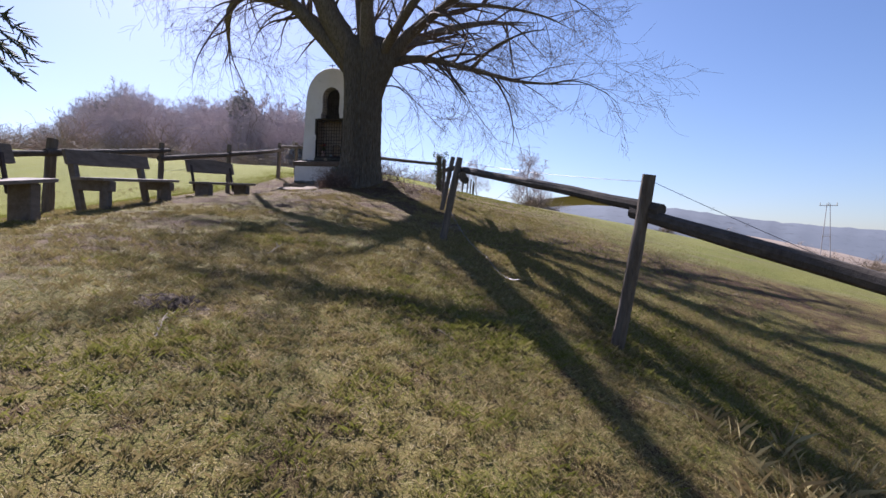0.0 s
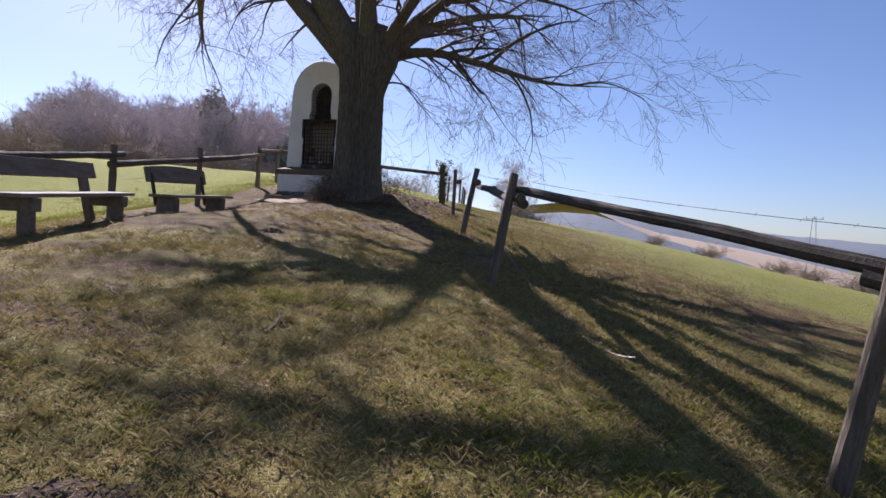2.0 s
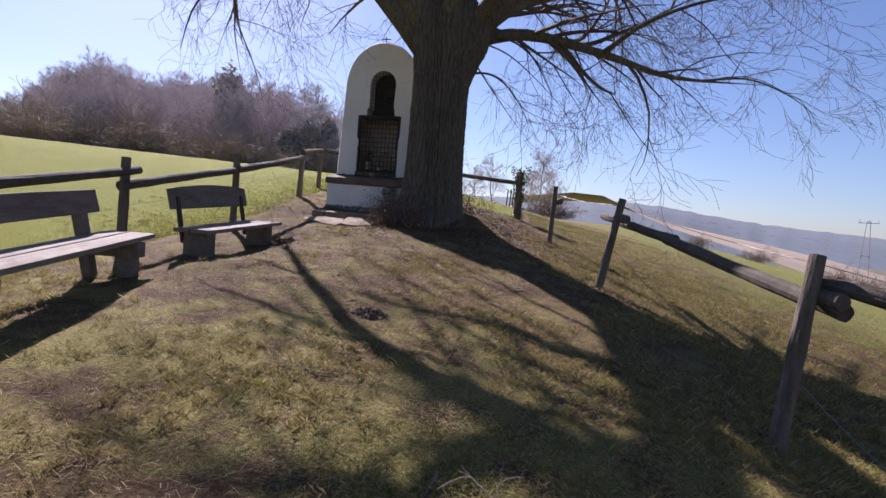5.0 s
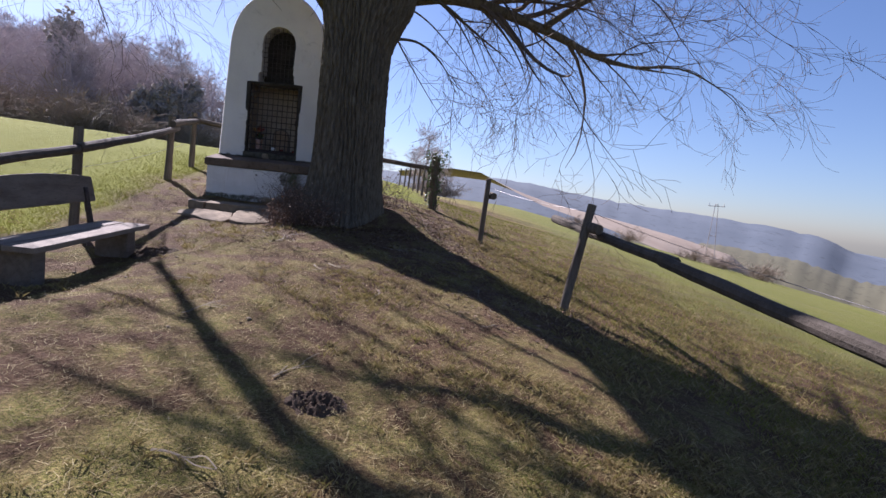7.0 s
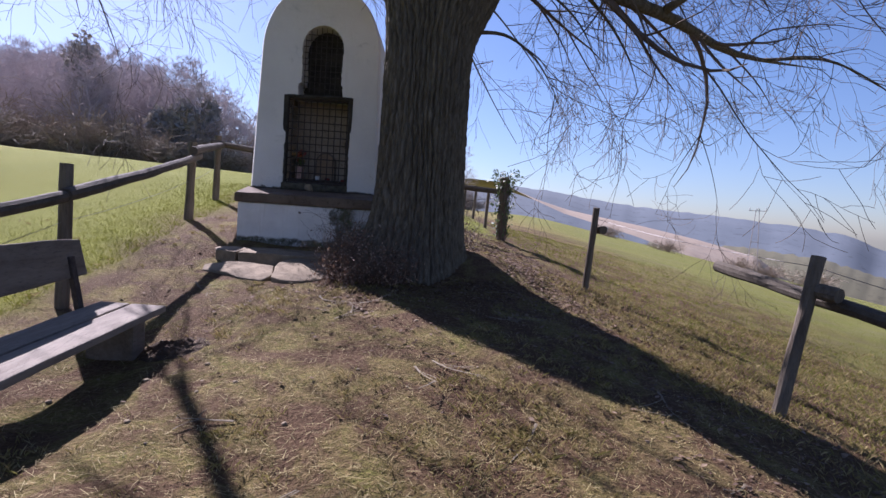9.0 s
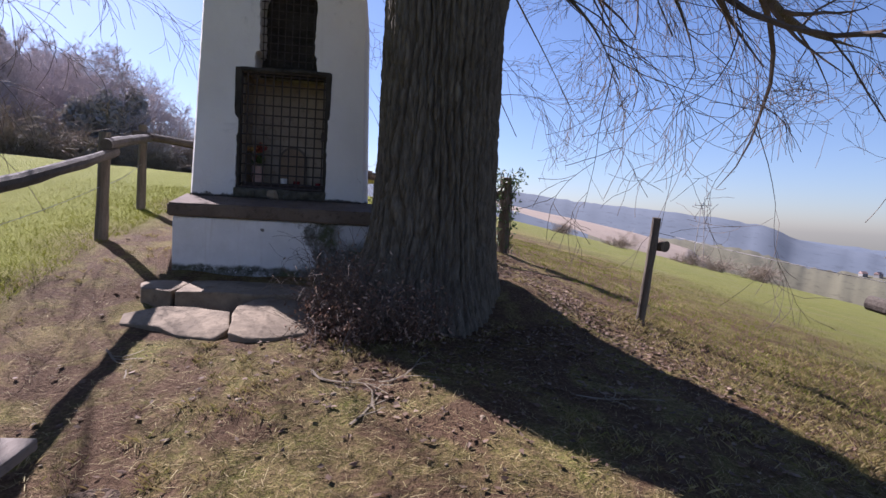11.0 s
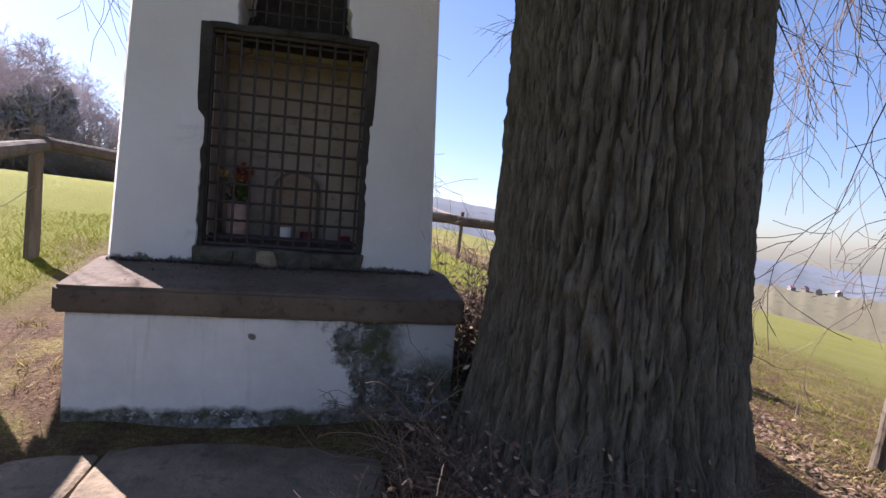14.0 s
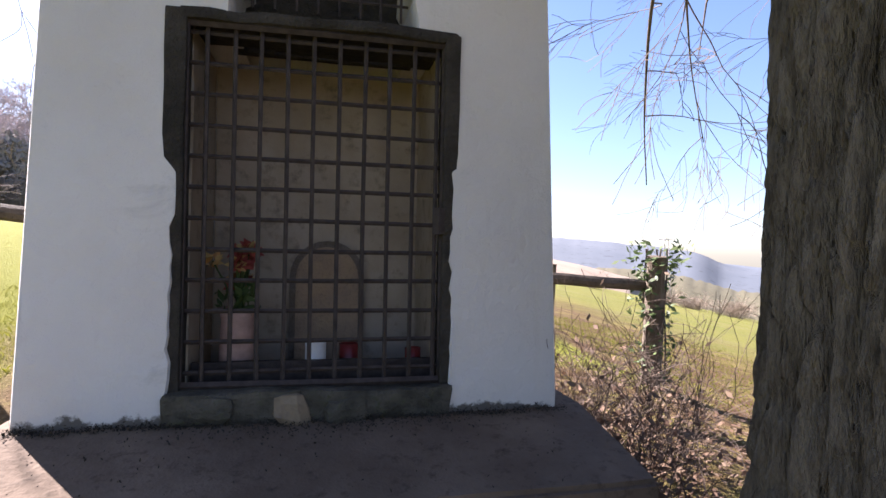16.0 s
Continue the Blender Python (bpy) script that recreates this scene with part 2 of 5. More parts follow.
IVY = mat_island("ivy_leaves", [(0.05, 0.085, 0.025), (0.09, 0.125, 0.04), (0.035, 0.06, 0.02)], 0.5, 0.15)
# Evergreen foliage greyed and lightened: distance haze painted into the colour.
EVERGREEN = mat_island("haze_paled_evergreen", [(0.26, 0.24, 0.215), (0.32, 0.29, 0.26), (0.28, 0.255, 0.23)], 0.8, 0.1)
SPRUCE = mat_island("spruce_needles", [(0.09, 0.12, 0.085), (0.13, 0.16, 0.12), (0.11, 0.13, 0.10)], 0.7, 0.35)
# Dry tan scrub, its colours kept lighter to paint in haze.
SCRUB = mat_island("haze_paled_dry_scrub", [(0.36, 0.29, 0.22), (0.28, 0.22, 0.17), (0.42, 0.34, 0.26), (0.26, 0.22, 0.16)], 0.85, 0.2)
# HILL and HILL_FAR carry painted haze in their blue-grey base colours.
HILL = mat_two("far_woods_painted_haze", (0.082, 0.098, 0.118), (0.10, 0.116, 0.136), 0.012, 1.0, (1, 1, 1), 0.0, 0.01)
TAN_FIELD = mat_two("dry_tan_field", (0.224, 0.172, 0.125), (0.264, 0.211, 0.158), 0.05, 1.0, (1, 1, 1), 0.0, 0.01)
HILL_FAR = mat_two("farthest_hills_painted_haze", (0.0896, 0.108, 0.132), (0.1, 0.118, 0.142), 0.008, 1.0, (1, 1, 1), 0.0, 0.01)

# Hedge brown with the haze of distance painted into it.
VALLEY = mat_two("brown_hedges_painted_haze", (0.0943, 0.0861, 0.0541), (0.107, 0.1, 0.0615), 0.03, 1.0, (1, 1, 1), 0.0, 0.01)

# ---- tools for meshes ----
def mesh_of(name, verts, faces, material, smooth=False):
    me = bpy.data.meshes.new(name)
    me.from_pydata(verts, [], faces)
    me.materials.append(material)
    if smooth:
        me.polygons.foreach_set("use_smooth", [True] * len(me.polygons))
    return me


def link(name, me, parent=None, label=""):
    ob = new(name, me)
    if parent is not None:
        ob.parent = parent
    if label:
        tagged(ob, label)
    return ob


def part(name, bm, material, parent=None, label="", smooth=False):
    me = bpy.data.meshes.new(name)
    bm.to_mesh(me)
    bm.free()
    me.materials.append(material)
    if smooth:
        me.polygons.foreach_set("use_smooth", [True] * len(me.polygons))
    return link(name, me, parent, label)


def thing(name, at, label, category, group="", kind=""):
    ob = new(name)
    ob.empty_display_size = 0.1
    ob.location = at
    return tagged(ob, label, category, group, kind)


def tube(V, F, pts, radii, sides=6, rough=0.0, rng=None, flat=1.0):
    """Add a bent tube with end caps to the lists V, F."""
    start = len(V)
    prev = None
    n = len(pts)
    for i, p in enumerate(pts):
        p = Vector(p)
        d = (Vector(pts[min(i + 1, n - 1)]) - Vector(pts[max(i - 1, 0)])).normalized()
        if prev is None:
            ref = Vector((0, 0, 1)) if abs(d.z) < 0.8 else Vector((0, 1, 0))
            u = d.cross(ref).normalized()
        else:
            u = (prev - d * prev.dot(d)).normalized()
        prev = u
        w = d.cross(u)
        for k in range(sides):
            a = 2 * math.pi * k / sides
            r = radii[i] * (1 + (rng.uniform(-rough, rough) if rng else 0))
            q = p + (u * math.cos(a) + w * math.sin(a) * flat) * r
            V.append((q.x, q.y, q.z))
    for i in range(n - 1):
        for k in range(sides):
            a, b = start + i * sides + k, start + i * sides + (k + 1) % sides
            F.append((a, b, b + sides, a + sides))
    if sides > 3:
        F.append(tuple(start + k for k in reversed(range(sides))))
        F.append(tuple(start + (n - 1) * sides + k for k in range(sides)))


def log_mesh(name, a, b, r0, r1, material, seed, sides=10, bend=0.02, seg=9, rough=0.05, flat=1.0):
    rng = random.Random(seed)
    a, b = Vector(a), Vector(b)
    pts, rad = [], []
    side = Vector((rng.uniform(-1, 1), rng.uniform(-1, 1), rng.uniform(-0.6, 0.6)))
    for i in range(seg + 1):
        t = i / seg
        pts.append(a.lerp(b, t) + side * bend * math.sin(math.pi * t) + Vector((rng.uniform(-1, 1), rng.uniform(-1, 1), rng.uniform(-1, 1))) * bend * 0.12)
        rad.append((r0 + (r1 - r0) * t) * rng.uniform(1 - rough, 1 + rough))
    V, F = [], []
    tube(V, F, pts, rad, sides, rough, rng, flat)
    return mesh_of(name, V, F, material)


def plank_bm(size, seed, bevel=0.012, wear=0.006, cuts=6, arch=0.0):
    """A rough sawn plank, long along y, its middle at the origin."""
    rng = random.Random(seed)
    sx, sy, sz = size
    bm = bmesh.new()
    bmesh.ops.create_cube(bm, size=1.0)
    bmesh.ops.scale(bm, vec=(sx, sy, sz), verts=bm.verts)
    long_edges = [e for e in bm.edges if abs(e.verts[0].co.y - e.verts[1].co.y) > sy * 0.5]
    bmesh.ops.subdivide_edges(bm, edges=long_edges, cuts=cuts, use_grid_fill=True)
    bmesh.ops.bevel(bm, geom=[e for e in bm.edges if e.calc_face_angle(0) > 1.0], offset=bevel, segments=2, affect="EDGES", profile=0.6)
    for v in bm.verts:
        n = noise.noise_vector(Vector(v.co) * 6 + Vector((seed, 0, 0)))
        v.co += Vector(n) * wear
        if arch and v.co.z > 0:
            v.co.z += arch * (1 - (2 * v.co.y / sy) ** 2)
    return bm


def moved(bm, m):
    bmesh.ops.transform(bm, matrix=m, verts=bm.verts)
    return bm


def stone_bm(outline, z0, z1, seed, wear=0.02, bevel=0.03, undercut=1.0):
    """A rough flat stone from an outline."""
    bm = bmesh.new()
    vs = [bm.verts.new((x * undercut, y * undercut, z0)) for x, y in outline]
    f = bm.faces.new(vs)
    r = bmesh.ops.extrude_face_region(bm, geom=[f])
    for v in r["geom"]:
        if isinstance(v, bmesh.types.BMVert):
            v.co = (v.co.x / undercut, v.co.y / undercut, z1)
    bmesh.ops.recalc_face_normals(bm, faces=bm.faces)
    bmesh.ops.bevel(bm, geom=[e for e in bm.edges], offset=bevel, segments=2, affect="EDGES", profile=0.6)
    bmesh.ops.triangulate(bm, faces=[f for f in bm.faces if len(f.verts) > 4])
    bmesh.ops.subdivide_edges(bm, edges=[e for e in bm.edges if e.calc_length() > 0.15], cuts=2)
    bmesh.ops.triangulate(bm, faces=bm.faces)
    for v in bm.verts:
        v.co += Vector(noise.noise_vector(Vector(v.co) * 3.1 + Vector((seed * 3.7, 0, 0)))) * wear
        v.co += Vector(noise.noise_vector(Vector(v.co) * 11 + Vector((0, seed, 0)))) * wear * 0.35
    return bm


# ---- the lie of the land ----
def soft_clip(v, lo, hi, k):
    """v held between lo and hi, with soft corners of width k."""
    def up(u):
        return k * math.log1p(math.exp(max(-40, min(40, u / k)))) if u / k < 40 else u
    return lo + up(v - lo) - up(v - hi)


def smooth01(t):
    t = max(0.0, min(1.0, t))
    return t * t * (3 - 2 * t)


def fence_x(y):
    line = ((-30, 20.0), (-12.6, 10.1), (-9.8, 7.7), (-7.2, 5.3), (-3.5, 4.4), (-0.4, 3.7), (2.5, 2.9), (20, 1.8))
    for (y0, x0), (y1, x1) in zip(line, line[1:]):
        if y <= y1:
            return x0 + (x1 - x0) * (y - y0) / (y1 - y0)
    return 1.8


def lie(x, y):
    """Height of the smooth ground."""
    cx, cy = soft_clip(x, -3.0, min(9.5, fence_x(max(-18.0, min(5.5, y))) + 0.6), 0.5), soft_clip(y, -18.0, 5.5, 1.0)
    z = 0.083 - 0.0322 * cx + 0.1586 * cy - 0.02396 * cx * cx - 0.01705 * cx * cy - 0.00083 * cy * cy - 0.00079 * cx * cy * cy - 0.00013 * cy ** 3
    z -= 0.14 * math.exp(-((x + 0.6) ** 2 + (y + 2.4) ** 2) / 3.0)
    z -= 0.11 * math.exp(-((x + 0.3) ** 2 + (y + 1.25) ** 2) / 0.7)
    z -= 0.13 * math.exp(-((x + 0.42) / 0.5) ** 2 - ((y + 4.1) / 0.85) ** 2)
    z -= 0.09 * math.exp(-((x + 0.4) / 0.7) ** 2 - ((y + 1.0) / 0.22) ** 2)
    z += 0.21 * math.exp(-((x - 2.15) / 0.75) ** 2 - ((y + 0.75) / 0.8) ** 2)
    dx, dy = x - cx, y - cy
    far = math.hypot(dx, dy)
    head = math.degrees(math.atan2(x - 2, max(0.1, y + 5)))
    z += (-0.178 * dx if dx > 0 else -0.045 * dx) + ((0.020 + 0.026 * smooth01(head / 12)) * dy if dy > 0 else 0.12 * dy)
    # the brow of the hill, beyond which the land falls to the valley
    r = math.hypot(x - 2, y + 5)
    ang = math.degrees(math.atan2(x - 2, y + 5))
    if -22 < ang < 175:
        w = smooth01((ang + 22) / 20) * smooth01((175 - ang) / 30)
        z -= w * 55 * smooth01((r - 56) / 330)
    if ang <= -8 and ang > -100:
        w = smooth01((-8 - ang) / 14) * smooth01((100 + ang) / 25)
        z += w * (0.05 + 0.018 * math.exp(-((ang + 43) / 13) ** 2)) * max(0.0, r - 62) * (1 - smooth01((r - 140) / 200) * 0.6)
    return z


def field_share(x, y):
    """0 on the worn ground inside the fence, 1 in the green fields outside it."""
    right = (x - fence_x(y) - 0.5 - 3.6 * smooth01((-1.5 - y) / 4)) * (0.30 if y < -3 else 0.6)
    left = -1.75 - x
    back = y - 2.4
    n = noise.noise(Vector((x * 0.9, y * 0.9, 3.1))) * 0.7
    share = smooth01((max(left, back if x < fence_x(y) else -9) + n + 0.2) / 0.9)
    return max(share, smooth01((right + n * 1.6 - 0.6) / 3.5))


def meadow_share(x, y):
    """1 on the duller meadow above the valley, 0 in the bright field behind the benches."""
    return smooth01((x - 1.2 - 0.02 * (y + 5)) / 2.5)


def bare_share(x, y):
    """Trodden patches of bare soil; some also paint deeper shade by bench and tree."""
    p = 0.47 * smooth01((y + 9.5) / 4)
    for bx, by, br in ((0.4, -6.3, 1.3), (-0.2, -4.3, 0.9), (0.5, -2.4, 0.8), (3.2, -13.2, 0.8), (4.6, -14.3, 0.7), (1.0, -8.6, 0.9), (2.4, -2.4, 1.1), (1.1, -7.2, 0.35), (-0.3, -5.2, 0.9), (2.8, -12.6, 1.0), (2.1, -9.3, 0.9), (3.1, -10.5, 0.8), (4.0, -13.7, 0.9), (2.2, -11.0, 0.8), (1.6, -10.0, 0.6), (-0.35, -3.6, 0.9), (-0.7, -2.7, 0.5), (-0.75, -4.1, 0.8), (0.9, -1.9, 0.9), (2.2, -1.6, 0.8), (-0.2, -7.4, 0.8), (2.6, -2.0, 1.5), (3.2, -3.0, 1.3), (1.7, -2.6, 1.1), (3.0, -0.9, 1.0), (-0.2, -5.0, 1.0), (0.2, -4.9, 0.8), (0.3, -5.7, 0.7), (0.0, -4.2, 0.6)):
        p = max(p, 0.50 * math.exp(-((x - bx) ** 2 + (y - by) ** 2) / br ** 2))
    return p


def land(x, y):
    """Height of the ground with its small humps."""
    r = math.hypot(x - 2, y + 6)
    near = 1 - smooth01((r - 14) / 14)
    z = lie(x, y)
    if near > 0:
        z += near * (0.035 * noise.noise(Vector((x * 1.1, y * 1.1, 0.3))) + 0.022 * noise.noise(Vector((x * 4.3, y * 4.3, 1.7))))
    return z


def build_ground():
    V, F, fld, bare, mead = [], [], [], [], []
    cx, cy, seg = 2.2, -7.0, 300
    radii = [0.0]
    r = 0.12
    while r < 4200:
        radii.append(r)
        r += max(0.10, 0.0 + 0.028 * r) if r < 60 else 0.075 * r
    for i, r in enumerate(radii):
        for k in range(seg):
            a = 2 * math.pi * k / seg
            x, y = cx + r * math.sin(a), cy + r * math.cos(a)
            V.append((x, y, land(x, y)))
            fld.append(field_share(x, y) if r < 90 else 1.0)
            mead.append(meadow_share(x, y))
            bare.append(bare_share(x, y) if r < 20 else 0.0)
    for i in range(len(radii) - 1):
        for k in range(seg):
            a, b = i * seg + k, i * seg + (k + 1) % seg
            if i == 0:
                F.append((a, b + seg, a + seg))
            else:
                F.append((a, b, b + seg, a + seg))
    me = mesh_of("ground", V, F, TURF, True)
    for nm, vals in (("field", fld), ("bare", bare), ("meadow", mead)):
        at = me.attributes.new(nm, "FLOAT", "POINT")
        at.data.foreach_set("value", vals)
    return tagged(new("ground", me), "sloping ground of worn dry grass, bare soil and green fields", "ground", kind="structure")


ground = build_ground()


# ---- far hills ----
def build_hill(name, label, material, dist, depth, profile, seed, band=0.0):
    """A long wooded ridge: profile gives (heading in degrees, rise of its skyline in degrees)."""
    V, F = [], []
    h0, h1 = profile[0][0], profile[-1][0]
    n, rows = 160, 6
    for i in range(n + 1):
        h = h0 + (h1 - h0) * i / n
        for (a, ea), (b, eb) in zip(profile, profile[1:]):
            if a <= h <= b:
                el = ea + (eb - ea) * (h - a) / (b - a)
                break
        el += 0 if band else 0.12 * noise.noise(Vector((h * 0.9, seed, 0))) + 0.06 * noise.noise(Vector((h * 5.0, seed, 0)))
        top = dist * math.tan(radians(el))
        for j in range(rows + 1):
            t = j / rows
            r = dist - depth * (1 - t)
            low = top - dist * math.tan(radians(band)) if band else -60
            z = low + (top - low) * math.sin(t * math.pi / 2) + (0 if band else 2.0) * noise.noise(Vector((h * 2, t * 6, seed))) * t
            V.append((r * math.sin(radians(h)), r * math.cos(radians(h)), z))
    for i in range(n):
        for j in range(rows):
            a = i * (rows + 1) + j
            F.append((a, a + rows + 1, a + rows + 2, a + 1))
    return tagged(new(name, mesh_of(name, V, F, material, True)), label, "hills", kind="structure")


build_hill("backdrop_hills", "long wooded ridge beyond the valley, its haze painted in", HILL, 700, 420, ((-30, 2.4), (-12, 2.6), (0, 3.0), (6, 3.3), (12, 2.9), (20, 1.9), (28, 1.4), (34, 0.9), (38.3, 0.2), (40.0, -0.7), (48, -1.8), (80, -2.4)), 2.0)
build_hill("backdrop_hills_far", "hills at the horizon, pale blue from painted haze", HILL_FAR, 2200, 900, ((-40, 1.2), (10, 0.9), (30, 0.1), (40, -0.7), (50, -1.5), (75, -1.8), (120, -1.5)), 7.0)
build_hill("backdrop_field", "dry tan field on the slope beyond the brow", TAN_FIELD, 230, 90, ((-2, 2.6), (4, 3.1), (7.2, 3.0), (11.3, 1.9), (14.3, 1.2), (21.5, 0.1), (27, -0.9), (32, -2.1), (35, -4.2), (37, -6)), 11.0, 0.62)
build_hill("backdrop_valley", "brown hedges and meadows in the valley with painted haze", VALLEY, 400, 150, ((22, -1.2), (31, -1.3), (37, -1.9), (41, -3.0), (46, -3.2), (52, -3.5), (85, -3.8)), 5.0)


# ---- bare trees ----
def grow(V, F, rng, p, d, length, r, depth, droop, spread, kids, min_r, sides):
    """A branch with its side branches."""
    n = 7 if depth > 1 else 6
    pts, rad, dirs = [p.copy()], [r], []
    q, dd = p.copy(), d.normalized()
    bend = Vector((rng.gauss(0, 1), rng.gauss(0, 1), rng.gauss(0, 1))) * 0.10
    for i in range(n):
        w = Vector((rng.gauss(0, 1), rng.gauss(0, 1), rng.gauss(0, 1))) * 0.11
        dd = (dd + w + bend + Vector((0, 0, droop)) * ((i + 1) / n)).normalized()
        q = q + dd * (length / n)
        pts.append(q.copy())
        rad.append(max(min_r, r * (1 - 0.88 * (i + 1) / n)))
        dirs.append(dd.copy())
    tube(V, F, pts, rad, sides[min(depth, len(sides) - 1)])
    if depth <= 0:
        return
    for k in range(kids[min(depth, len(kids) - 1)]):
        t = rng.uniform(0.18, 1.0)
        i = min(n - 1, int(t * n))
        o = pts[i].lerp(pts[i + 1], t * n - i)
        axis = Vector((rng.gauss(0, 1), rng.gauss(0, 1), rng.gauss(0, 1))).cross(dirs[i])
        if axis.length < 0.01:
            continue
        nd = (dirs[i] + axis.normalized() * rng.uniform(spread * 0.6, spread * 1.3)).normalized()
        grow(V, F, rng, o, nd, length * rng.uniform(0.42, 0.72), max(min_r, rad[i] * rng.uniform(0.38, 0.6)), depth - 1, droop * 1.15, spread, kids, min_r, sides)


def follow(points, n):
    """n + 1 places along a smooth line through the points."""
    P = [Vector(p) for p in points]
    P = [P[0] * 2 - P[1]] + P + [P[-1] * 2 - P[-2]]
    out, m = [], len(P) - 3
    for i in range(n + 1):
        u = i / n * m
        k = min(m - 1, int(u))
        t = u - k
        a, b, c, d = P[k:k + 4]
        out.append(0.5 * ((2 * b) + (c - a) * t + (2 * a - 5 * b + 4 * c - d) * t * t + (3 * b - a - 3 * c + d) * t ** 3))
    return out


TREE = Vector((1.43, -1.0, -0.35))


